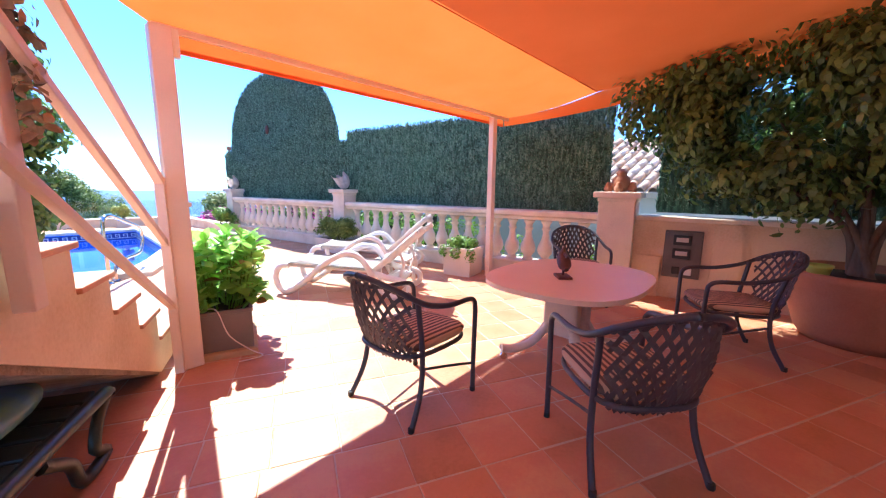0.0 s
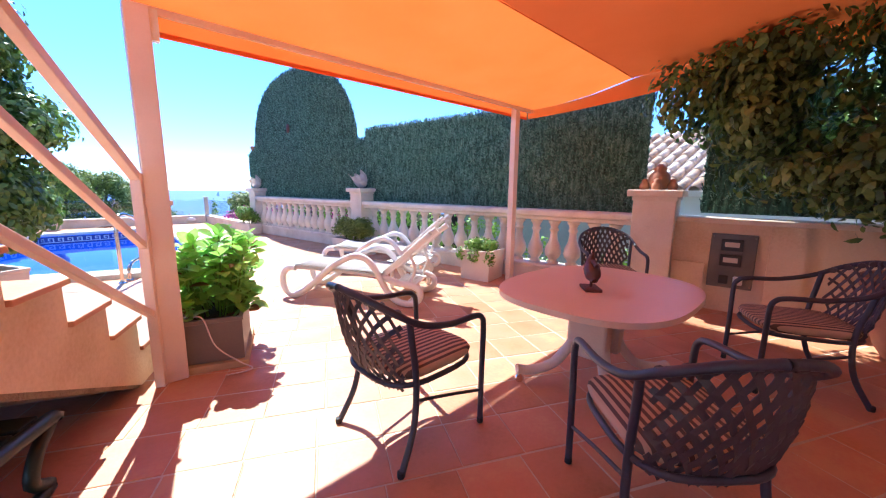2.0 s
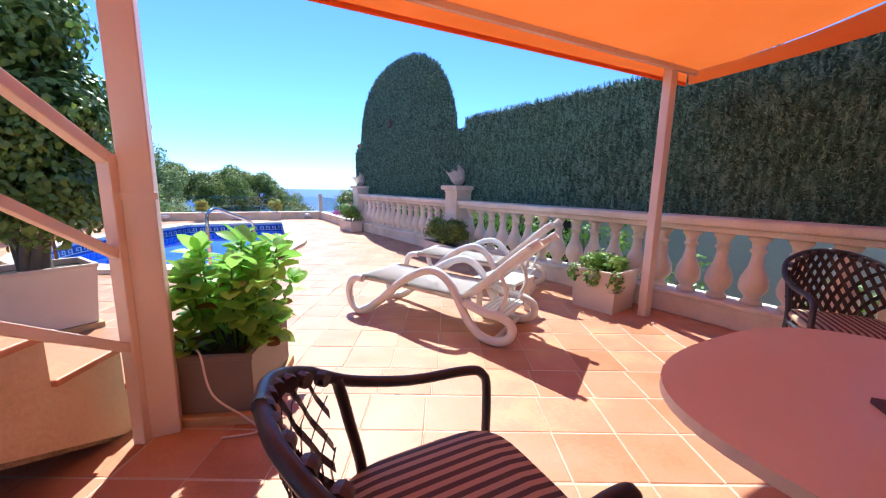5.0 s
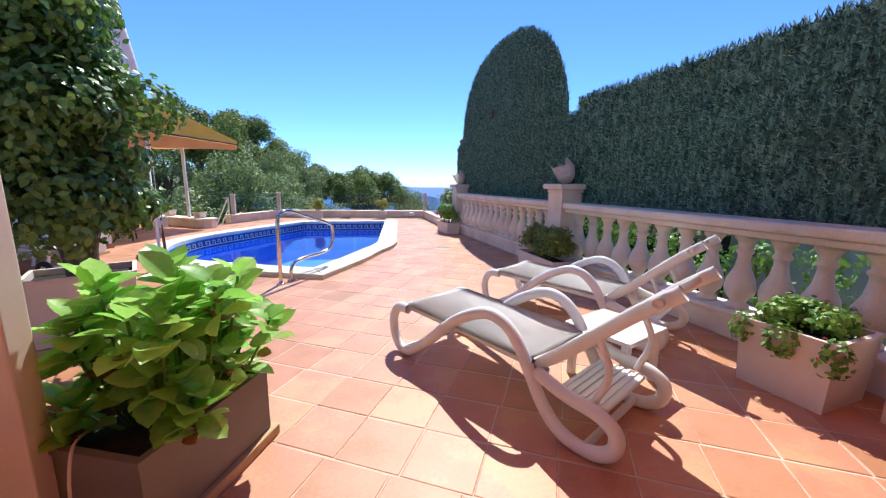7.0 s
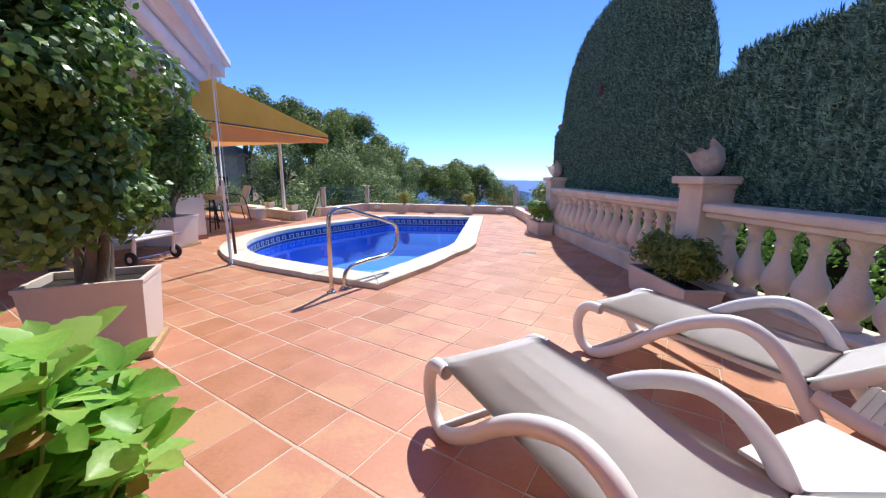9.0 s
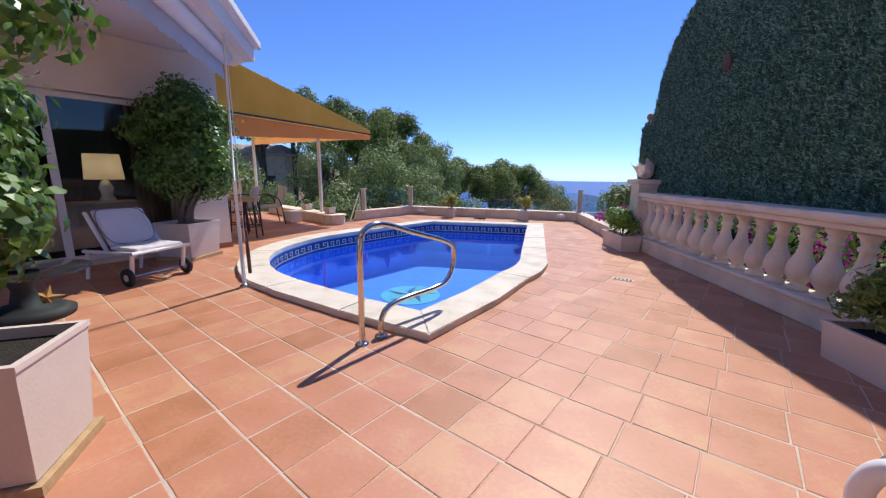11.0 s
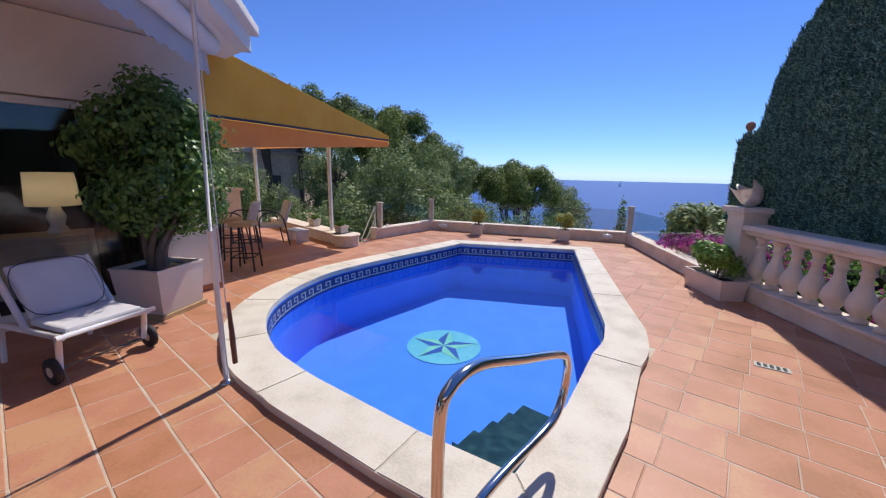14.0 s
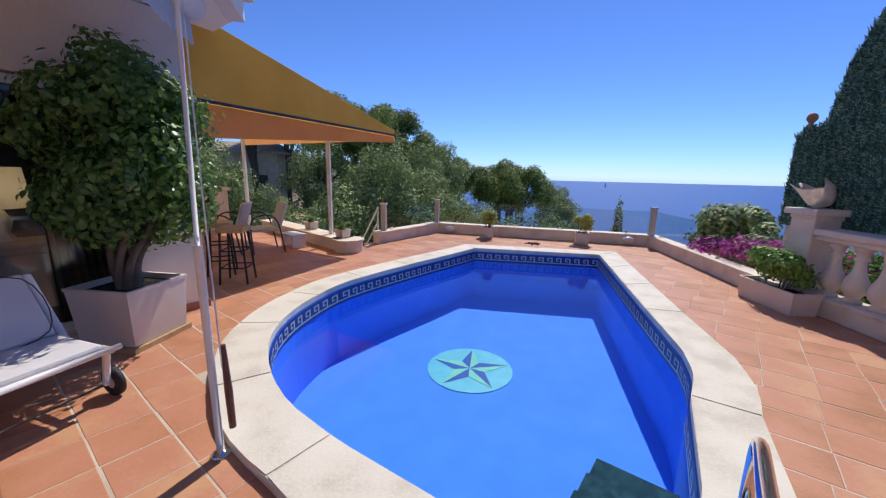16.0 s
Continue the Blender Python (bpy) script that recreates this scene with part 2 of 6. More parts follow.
KEY_PALE = ramp_mat("pale_key_tile", [(0.42, 0.5, 0.52), (0.55, 0.62, 0.62)], 0.3, 5, 90, 0.05)
STAR_A = ramp_mat("aqua_mosaic", [(0.1, 0.5, 0.65), (0.18, 0.62, 0.7)], 0.3, 8, 40, 0.05)
STAR_B = ramp_mat("deep_blue_mosaic", [(0.02, 0.08, 0.35), (0.03, 0.12, 0.45)], 0.3, 8, 40, 0.05)
STAR_C = ramp_mat("green_mosaic", [(0.16, 0.6, 0.45), (0.25, 0.7, 0.5)], 0.3, 8, 40, 0.05)
STEP_GREEN = ramp_mat("dark_teal_mosaic", [(0.005, 0.03, 0.045), (0.012, 0.05, 0.065), (0.03, 0.09, 0.1)], 0.8, 14, 60, 0.1, spec=0.1)
TEAL_WALL = ramp_mat("blue_grey_render", [(0.3, 0.36, 0.39), (0.38, 0.44, 0.47)], 0.9, 1, 30, 0.2)
ROOF_TILE = ramp_mat("clay_roof_tile", [(0.4, 0.24, 0.15), (0.55, 0.4, 0.29), (0.62, 0.5, 0.4)], 0.85, 3, 30, 0.3, obj=0.5)
WHITE_PAINT = ramp_mat("white_painted_metal", [(0.7, 0.68, 0.65), (0.8, 0.78, 0.75)], 0.4, 3, 90, 0.03)
SHADE_CLOTH = ramp_mat("cream_lampshade", [(0.62, 0.52, 0.38), (0.7, 0.6, 0.46)], 0.9, 6, 120, 0.1, trans=0.3)
CURTAIN = ramp_mat("taupe_curtain", [(0.2, 0.15, 0.11), (0.3, 0.23, 0.17)], 0.9, 6, 120, 0.1)
ROOM_SHADE = ramp_mat("interior_shade_tone", [(0.03, 0.025, 0.022), (0.05, 0.04, 0.035)], 0.8, 2, 40, 0.1)
CHAISE_CLOTH = ramp_mat("pale_lilac_cloth", [(0.6, 0.57, 0.58), (0.68, 0.65, 0.66)], 0.9, 5, 160, 0.15)
SLING = ramp_mat("white_mesh_sling", [(0.62, 0.595, 0.575), (0.68, 0.655, 0.635)], 0.75, 5, 220, 0.08)
STARFISH = ramp_mat("orange_starfish", [(0.55, 0.25, 0.06), (0.7, 0.38, 0.12)], 0.8, 12, 90, 0.4)
LIME = ramp_mat("lime_plastic", [(0.28, 0.4, 0.08), (0.36, 0.5, 0.12)], 0.4)
DRIED = ramp_mat("dried_seed_pods", [(0.3, 0.22, 0.13), (0.45, 0.35, 0.23)], 0.85, 10, 60, 0.3, island=0.5)


# ---- builders ----
def mesh(name, bm, mat, smooth=False):
    me = bpy.data.meshes.new(name)
    bm.normal_update()
    bm.to_mesh(me)
    bm.free()
    me.materials.append(mat)
    if smooth:
        me.polygons.foreach_set("use_smooth", [True] * len(me.polygons))
    return me


def part(name, bm, mat, parent=None, label="", smooth=False, at=None):
    ob = new(name, mesh(name, bm, mat, smooth))
    if parent is not None:
        ob.parent = parent
    if at is not None:
        ob.matrix_basis = at
    return tagged(ob, label) if label else ob


def thing(name, at, label, category, group="", kind=""):
    ob = new(name)
    ob.matrix_basis = at
    ob.empty_display_size = 0.1
    return tagged(ob, label, category, group, kind)


def box(bm, x0, x1, y0, y1, z0, z1, bevel=0.0, m=None):
    made = bmesh.ops.create_cube(bm, size=1.0)["verts"]
    for v in made:
        v.co = Vector((x0 + (v.co.x + 0.5) * (x1 - x0), y0 + (v.co.y + 0.5) * (y1 - y0), z0 + (v.co.z + 0.5) * (z1 - z0)))
    if bevel:
        es = list({e for v in made for e in v.link_edges})
        res = bmesh.ops.bevel(bm, geom=es, offset=bevel, segments=2, affect="EDGES", profile=0.5)
        made = list({v for f in res["faces"] for v in f.verts} | {v for v in made if v.is_valid})
    if m is not None:
        bmesh.ops.transform(bm, matrix=m, verts=made)
    return bm


def bx(*a, **k):
    return box(bmesh.new(), *a, **k)


def prism(bm, pts, z0, z1):
    lo = [bm.verts.new((x, y, z0)) for x, y in pts]
    hi = [bm.verts.new((x, y, z1)) for x, y in pts]
    n = len(pts)
    bm.faces.new(hi)
    bm.faces.new(lo[::-1])
    for i in range(n):
        bm.faces.new((lo[i], lo[(i + 1) % n], hi[(i + 1) % n], hi[i]))
    return bm


def lathe(bm, prof, seg=20, centre=(0, 0, 0), squeeze=1.0):
    c = Vector(centre)
    rings = []
    for r, z in prof:
        rings.append([bm.verts.new(c + Vector((r * math.cos(2 * math.pi * i / seg), squeeze * r * math.sin(2 * math.pi * i / seg), z))) for i in range(seg)])
    for a, b in zip(rings, rings[1:]):
        for i in range(seg):
            bm.faces.new((a[i], a[(i + 1) % seg], b[(i + 1) % seg], b[i]))
    bm.faces.new(rings[0][::-1])
    bm.faces.new(rings[-1])
    return bm


def smooth_path(pts, n=6, closed=False):
    """Catmull-Rom through the points."""
    P = [Vector(p) for p in pts]
    out = []
    k = len(P)
    for i in range(k if closed else k - 1):
        p0 = P[i - 1] if (closed or i > 0) else P[0] * 2 - P[1]
        p1, p2 = P[i], P[(i + 1) % k]
        p3 = P[(i + 2) % k] if (closed or i + 2 < k) else P[-1] * 2 - P[-2]
        for j in range(n):
            t = j / n
            out.append(0.5 * ((2 * p1) + (p2 - p0) * t + (2 * p0 - 5 * p1 + 4 * p2 - p3) * t * t + (3 * p1 - p0 - 3 * p2 + p3) * t ** 3))
    if not closed:
        out.append(P[-1])
    return out


def tube(bm, pts, r, seg=8, ry=None, closed=False, up=(0, 0, 1)):
    """A round or oval bar along the points; r may be a list."""
    P = [Vector(p) for p in pts]
    n = len(P)
    rings = []
    side0 = None
    for i, p in enumerate(P):
        d = (P[(i + 1) % n] - P[i - 1]) if closed else P[min(i + 1, n - 1)] - P[max(i - 1, 0)]
        d.normalize()
        if side0 is None:
            u = Vector(up)
            if abs(d.dot(u)) > 0.95:
                u = Vector((1, 0, 0))
            s = d.cross(u).normalized()
        else:
            s = (side0 - d * side0.dot(d)).normalized()
        side0 = s
        w = s.cross(d).normalized()
        ra = r[i] if isinstance(r, (list, tuple)) else r
        rb = ra if ry is None else ry
        rings.append([bm.verts.new(p + s * ra * math.cos(2 * math.pi * k / seg) + w * rb * math.sin(2 * math.pi * k / seg)) for k in range(seg)])
    for i in range(n if closed else n - 1):
        a, b = rings[i], rings[(i + 1) % n]
        for k in range(seg):
            bm.faces.new((a[k], a[(k + 1) % seg], b[(k + 1) % seg], b[k]))
    if not closed:
        bm.faces.new(rings[0])
        bm.faces.new(rings[-1][::-1])
    return bm


def bar(bm, a, b, w, h, bevel=0.0):
    """A square bar from a to b, w wide across and h high."""
    a, b = Vector(a), Vector(b)
    d = b - a
    m = Matrix.Translation(a) @ d.to_track_quat("X", "Z").to_matrix().to_4x4()
    return box(bm, 0, d.length, -w / 2, w / 2, -h / 2, h / 2, bevel, m)



def cloud(name, pos, nrm, size, mat, parent=None, label="", long=1.6, roll=None, seed=1, spread=0.35, hang=0.0):
    """Many small pointed leaves at the places pos, looking along nrm, joined into one mesh."""
    rng = np.random.default_rng(seed)
    n = len(pos)
    nrm = nrm + rng.normal(0, spread, (n, 3))
    nrm /= np.linalg.norm(nrm, axis=1)[:, None]
    ref = rng.normal(0, 1, (n, 3))
    ref[:, 2] -= hang
    d = ref - nrm * (ref * nrm).sum(1)[:, None]
    d /= np.linalg.norm(d, axis=1)[:, None]
    w = np.cross(nrm, d)
    sz = size * rng.uniform(0.65, 1.25, n)[:, None]
    L, W = sz * long, sz
    base = pos - d * L * 0.5
    vs = np.stack([base, base + d * L * 0.3 + w * W * 0.42 + nrm * W * 0.12, base + d * L * 0.3 - w * W * 0.42 + nrm * W * 0.12,
                   base + d * L * 0.68 + w * W * 0.33 + nrm * W * 0.06, base + d * L * 0.68 - w * W * 0.33 + nrm * W * 0.06, base + d * L - nrm * W * 0.15], 1).reshape(-1, 3)
    fs = []
    for i in range(0, 6 * n, 6):
        fs += [(i, i + 2, i + 1), (i + 1, i + 2, i + 4, i + 3), (i + 3, i + 4, i + 5)]
    me = bpy.data.meshes.new(name)
    me.from_pydata(vs.tolist(), [], fs)
    me.materials.append(mat)
    ob = new(name, me)
    if parent is not None:
        ob.parent = parent
    return tagged(ob, label) if label else ob


def clumps(centres, n, seed=1, shell=0.55):
    """Places and outward ways in ellipsoids (cx, cy, cz, rx, ry, rz), thicker near their skins."""
    rng = np.random.default_rng(seed)
    c = np.array(centres, float)
    vol = (c[:, 3] * c[:, 4] * c[:, 5]) ** 0.67
    pick = rng.choice(len(c), n, p=vol / vol.sum())
    v = rng.normal(0, 1, (n, 3))
    v /= np.linalg.norm(v, axis=1)[:, None]
    r = rng.uniform(shell, 1.0, n) ** 0.6 * (1 + 0.1 * rng.normal(0, 1, n))
    pos = c[pick, :3] + v * c[pick, 3:6] * r[:, None]
    out = v + np.array((0, 0, 0.35))
    return pos, out


def lumps(cx, cy, cz, rx, ry, rz, n, size, seed):
    """Smaller ellipsoids strewn over a large one, for an uneven crown."""
    rng = np.random.default_rng(seed)
    out = []
    for i in range(n):
        v = rng.normal(0, 1, 3)
        v /= np.linalg.norm(v)
        k = rng.uniform(0.55, 0.92)
        s = size * rng.uniform(0.75, 1.3)
        out.append((cx + v[0] * rx * k, cy + v[1] * ry * k, cz + v[2] * rz * k, s, s, s * 0.9))
    return out


# fence frame: x along the fence from the seaward pillar, y outwards
FM = Matrix(((0.1377, 0.9905, 0, 4.30), (-0.9905, 0.1377, 0, 11.10), (0, 0, 1, 0), (0, 0, 0, 1)))
# house frame: x along the glazed front towards the sea, y into the house
HM = Matrix.Translation((-2.5, 9.66, 0)) @ Matrix.Rotation(radians(64), 4, "Z")
# stair frame: x up the flight, y towards the table
SM = Matrix(((-0.41, 0.912, 0, 1.335), (-0.912, -0.41, 0, 4.04), (0, 0, 1, 0), (0, 0, 0, 1)))

# ---- setting: ground, sea, terrace ----
TERRACE = [(-9, -3.0), (7.2, -3.0), (5.75, 2.0), (4.62, 10.9), (4.3, 12.4), (4.0, 15.3), (-1.1, 15.75), (-2.15, 13.75), (-2.2, 12.75), (-5.6, 14.95), (-9, 13)]


def arc(pts, n=7):
    return [tuple(p)[:2] for p in smooth_path([(x, y, 0) for x, y in pts], n)]


POOL_IN = [(1.43, 7.34), (1.75, 8.0)] + arc([(2.05, 8.83), (2.2, 9.15), (2.29, 9.55)], 3) + [(2.33, 10.6), (2.46, 13.55), (0.1, 13.5)] + \
    arc([(-0.3, 12.75), (-0.8, 11.85), (-1.33, 10.75), (-1.45, 9.95), (-1.38, 9.3), (-1.12, 8.75), (-0.62, 8.22), (0.0, 7.88)], 4) + [(0.86, 7.53)]


def offset(poly, d):
    out = []
    n = len(poly)
    for i in range(n):
        p0, p1, p2 = Vector(poly[i - 1]), Vector(poly[i]), Vector(poly[(i + 1) % n])
        a, b = (p1 - p0).normalized(), (p2 - p1).normalized()
        na, nb = Vector((a.y, -a.x)), Vector((b.y, -b.x))
        k = (na + nb).normalized()
        out.append(tuple(p1 + k * d / max(0.62, k.dot(na))))
    return out


def inside(x, y, poly):
    hit = False
    n = len(poly)
    for i in range(n):
        (x0, y0), (x1, y1) = poly[i], poly[(i + 1) % n]
        if (y0 > y) != (y1 > y) and x < (x1 - x0) * (y - y0) / (y1 - y0) + x0:
            hit = not hit
    return hit


POOL_OUT = offset(POOL_IN, 0.38)
bm = bmesh.new()
outer = [bm.verts.new((x, y, -0.003)) for x, y in TERRACE]
hole = [bm.verts.new((x, y, -0.003)) for x, y in offset(POOL_IN, 0.2)]
es = [bm.edges.new((r[i], r[(i + 1) % len(r)])) for r in (outer, hole) for i in range(len(r))]
bmesh.ops.triangle_fill(bm, use_beauty=True, use_dissolve=False, edges=es)
bmesh.ops.recalc_face_normals(bm, faces=bm.faces)
floor = tagged(part("floor", bm, MORTAR), "terracotta tiled terrace floor with pale joints", "floor", kind="structure")
bm = bmesh.new()
lo, hi = [bm.verts.new((x, y, -6)) for x, y in TERRACE], [bm.verts.new((x, y, -0.015)) for x, y in TERRACE]
for i in range(len(TERRACE)):
    k = (i + 1) % len(TERRACE)
    bm.faces.new((lo[i], lo[k], hi[k], hi[i]))
tagged(part("retaining_wall", bm, STUCCO), "ochre rendered retaining wall under the terrace", "wall", kind="structure")


def land(x, y):
    r = max(0.0, y - 13)
    left = min(1.0, max(0.0, (-x - 2) / 34))
    z = -4.0 - 0.42 * r + left * (0.42 * r + 5.0 * min(1, r / 25) + 2.5)
    if x > 5:
        z -= min(12, 0.25 * max(0, x - 14))
    return max(z, -66) + 0.8 * noise.noise((x * 0.12, y * 0.12, 3)) * min(1, r / 6)


bm = bmesh.new()
nx, ny = 70, 70
grid = [[bm.verts.new((x, y, land(x, y))) for x in np.linspace(-120, 90, nx)] for y in np.linspace(-40, 190, ny)]
for j in range(ny - 1):
    for i in range(nx - 1):
        bm.faces.new((grid[j][i], grid[j][i + 1], grid[j + 1][i + 1], grid[j + 1][i]))
tagged(part("ground", bm, HILL, smooth=True), "scrubby green hillside falling to the sea", "hillside", kind="structure")
bm = bmesh.new()
bmesh.ops.create_grid(bm, x_segments=4, y_segments=4, size=4900)
tagged(part("water", bm, SEA, at=pose(0, 0, -62)), "deep blue sea reaching the horizon", "sea", kind="structure")

# ---- pool ----
pool = thing("swimming_pool", Matrix.Identity(4), "blue mosaic swimming pool with pale stone coping", "swimming pool")
bm = bmesh.new()
n = len(POOL_IN)
top = [bm.verts.new((x, y, -0.005)) for x, y in POOL_IN]
bot = [bm.verts.new((x, y, -0.95)) for x, y in POOL_IN]
for i in range(n):
    bm.faces.new((top[i], top[(i + 1) % n], bot[(i + 1) % n], bot[i]))
bm.faces.new(bot)
bmesh.ops.recalc_face_normals(bm, faces=bm.faces)
bmesh.ops.reverse_faces(bm, faces=bm.faces)
part("basin", bm, POOL_BLUE, pool)
bm = bmesh.new()
bm.faces.new([bm.verts.new((x, y, -0.19)) for x, y in offset(POOL_IN, -0.002)])
w = part("water_surface", bm, WATER, pool, "clear still pool water")
w.visible_shadow = False
# the frieze: navy band with a pale Greek key on it
ins = offset(POOL_IN, -0.006)
ins2 = offset(POOL_IN, -0.012)
bm, bk = bmesh.new(), bmesh.new()
KEY = [(0.0, 0.0, 0.82, 0.16), (0.0, 0.0, 0.16, 1.0), (0.0, 0.84, 0.62, 1.0), (0.48, 0.4, 0.62, 1.0), (0.3, 0.4, 0.62, 0.54), (0.82, 0.0, 1.0, 0.16)]
for i in range(n):
    a, b = Vector((*ins[i], 0)), Vector((*ins[(i + 1) % n], 0))
    bm.faces.new([bm.verts.new(a + Vector((0, 0, z))) for z in (-0.2, -0.02)] + [bm.verts.new(b + Vector((0, 0, z))) for z in (-0.02, -0.2)])
    a, b = Vector((*ins2[i], 0)), Vector((*ins2[(i + 1) % n], 0))
    d = b - a
    cnt = max(1, round(d.length / 0.17))
    for k in range(cnt):
        for x0, z0, x1, z1 in KEY:
            p, q = a + d * ((k + x0) / cnt), a + d * ((k + x1) / cnt)
            za, zb = -0.165 + z0 * 0.115, -0.165 + z1 * 0.115
            bk.faces.new([bk.verts.new((p.x, p.y, za)), bk.verts.new((p.x, p.y, zb)), bk.verts.new((q.x, q.y, zb)), bk.verts.new((q.x, q.y, za))])
part("tile_band", bm, KEY_DARK, pool, "navy tile band at the waterline")
tagged(part("key_pattern", bk, KEY_PALE, pool, "pale Greek key mosaic"), kind="stuff")
# compass star on the pool floor
star = part("mosaic_disc", lathe(bmesh.new(), [(0.525, 0), (0.545, 0.006)], 40, (0.357, 10.62, -0.948)), STAR_A, pool, "aqua mosaic compass disc")
for k in range(5):
    t0 = radians(72 * k + 20)
    for sgn, mt in ((1, STAR_B), (-1, STAR_C)):
        bm = bmesh.new()
        bm.faces.new([bm.verts.new((0.357 + r * math.cos(t0 + a), 10.62 + r * math.sin(t0 + a), -0.938)) for r, a in ((0, 0), (0.51, 0), (0.2, sgn * radians(36)))][::sgn])
        part("star_point", bm, mt, pool)
# corner steps under water
for k in range(5):
    e, w = Vector((0.455, 0.89)), Vector((-0.89, 0.455))
    a = Vector((1.43, 7.34)) + e * (0.27 * k) - w * 0.004
    q = [a, a + e * 0.27, a + e * 0.27 + w * 0.62, a + w * (0.62 if k else 0.3)]
    part("pool_step", prism(bmesh.new(), [tuple(v) for v in q], -0.94, -0.25 - 0.07 * k), STEP_GREEN, pool)
# coping stones: long pieces that follow the edge, with hairline joints
runs, run, gone = [], [0], 0.0
for i in range(n):
    a, b = Vector(POOL_IN[i]), Vector(POOL_IN[(i + 1) % n])
    cnt = max(1, round((b - a).length / 0.9))
    for k in range(cnt):
        run.append(i + (k + 1) / cnt)
        gone += (b - a).length / cnt
        c = Vector(POOL_IN[(i + 2) % n])
        bend = k == cnt - 1 and (b - a).angle(c - b) > 0.5
        if gone > 0.8 or bend or (i == n - 1 and k == cnt - 1):
            runs.append(run)
            run, gone = [run[-1]], 0.0


def edge_at(poly, f):
    i = int(f + 1e-6)
    return Vector(poly[i % n]).lerp(Vector(poly[(i + 1) % n]), max(0.0, f - i))


for run in runs:
    ins_, outs_ = [edge_at(POOL_IN, f) for f in run], [edge_at(POOL_OUT, f) for f in run]
    for side in (ins_, outs_):
        for e0, e1 in ((0, 1), (-1, -2)):
            side[e0] = side[e0] + (side[e1] - side[e0]).normalized() * 0.0012
    bm = bmesh.new()
    prism(bm, [tuple(v) for v in ins_ + outs_[::-1]], 0.0, 0.062)
    ed = [e for e in bm.edges if all(v.co.z > 0.03 for v in e.verts)]
    bmesh.ops.bevel(bm, geom=ed, offset=0.007, segments=2, affect="EDGES")
    bmesh.ops.recalc_face_normals(bm, faces=bm.faces)
    part("coping_stone", bm, COPING, pool)
# handrail of the pool
rail = thing("pool_handrail", pose(-0.03, 0.08, 0.0), "polished steel pool handrail bolted to the terrace", "handrail")
path = smooth_path([(1.184, 6.645, 0), (1.186, 6.645, 0.4), (1.188, 6.65, 0.74), (1.21, 6.69, 0.85), (1.29, 6.83, 0.875), (1.45, 7.1, 0.78), (1.64, 7.42, 0.665), (1.70, 7.52, 0.58), (1.70, 7.52, 0.42), (1.66, 7.45, 0.3), (1.58, 7.32, 0.26), (1.42, 7.06, 0.25), (1.31, 6.88, 0.22), (1.272, 6.812, 0.13), (1.27, 6.808, 0)], 7)
part("bent_tube", tube(bmesh.new(), path, 0.0225, 14), STEEL, rail, smooth=True)
for x, y in ((1.184, 6.645), (1.27, 6.808)):
    part("base_flange", lathe(bmesh.new(), [(0.05, 0.0), (0.05, 0.006), (0.03, 0.014), (0.024, 0.014)], 20, (x, y, 0.002)), STEEL, rail, smooth=True)
# lizard on the coping
bm = bmesh.new()
tube(bm, smooth_path([(-0.17, 0, 0.03), (-0.08, 0.02, 0.045), (0.03, -0.01, 0.05), (0.1, 0, 0.055), (0.16, 0.01, 0.05)], 4), [0.006] + [0.012] * 3 + [0.02] * 4 + [0.026] * 4 + [0.02] * 4 + [0.012], 8)
for x, sy in ((0.08, 1), (0.08, -1), (-0.03, 1), (-0.03, -1)):
    tube(bm, [(x, sy * 0.015, 0.045), (x + 0.02, sy * 0.05, 0.035), (x + 0.03, sy * 0.06, 0.004)], 0.008, 6)
tagged(part("lizard_figure", bm, CARVED, at=pose(1.24, 14.1, 0.062, rz=-8), smooth=True), "small dark lizard figure on the pool coping", "garden figure")
# floor drain
dr = thing("floor_drain", pose(3.54, 9.08, 0.0, rz=-22), "grey metal drain grate in the tiles", "drain")
part("frame", box(bmesh.new(), -0.12, 0.12, -0.05, 0.05, 0.0, 0.006), ramp_mat("zinc_frame", [(0.3, 0.3, 0.29), (0.42, 0.41, 0.4)], 0.5, metal=0.6), dr)
for k in range(5):
    part("slot", bx(-0.1 + k * 0.043, -0.074 + k * 0.043, -0.035, 0.035, 0.0065, 0.008), BLACK, dr)

# ---- fence ----
fence = thing("balustrade_fence", FM, "cream cast-stone balustrade on a plinth", "balustrade", kind="structure")
part("plinth", bx(-0.45, 9.1, -0.02, 0.24, 0, 0.19, 0.01), STONE, fence)
part("plinth_cap", bx(-0.45, 9.1, -0.045, 0.265, 0.19, 0.235, 0.012), STONE, fence)
for a, b in ((-0.14, 3.93), (4.27, 9.12)):
    part("top_rail", bx(a, b, -0.06, 0.27, 0.905, 0.985, 0.02), STONE, fence)
    part("rail_moulding", bx(a, b, -0.02, 0.23, 0.85, 0.905, 0.014), STONE, fence)
prof = [(0.08, 0.235), (0.08, 0.27), (0.055, 0.285), (0.062, 0.31), (0.1, 0.36), (0.111, 0.41), (0.1, 0.48), (0.06, 0.57), (0.046, 0.65), (0.046, 0.69), (0.062, 0.705), (0.062, 0.725), (0.046, 0.74), (0.058, 0.79), (0.08, 0.815), (0.08, 0.85)]
bal = mesh("baluster", lathe(bmesh.new(), prof, 16), STONE, True)
s0 = [0.03 + 0.262 * k for k in range(15)] + [4.46 + 0.262 * k for k in range(18)]
for sx in s0:
    ob = new("baluster", bal)
    ob.parent, ob.matrix_basis = fence, Matrix.Translation((sx, 0.105, 0))


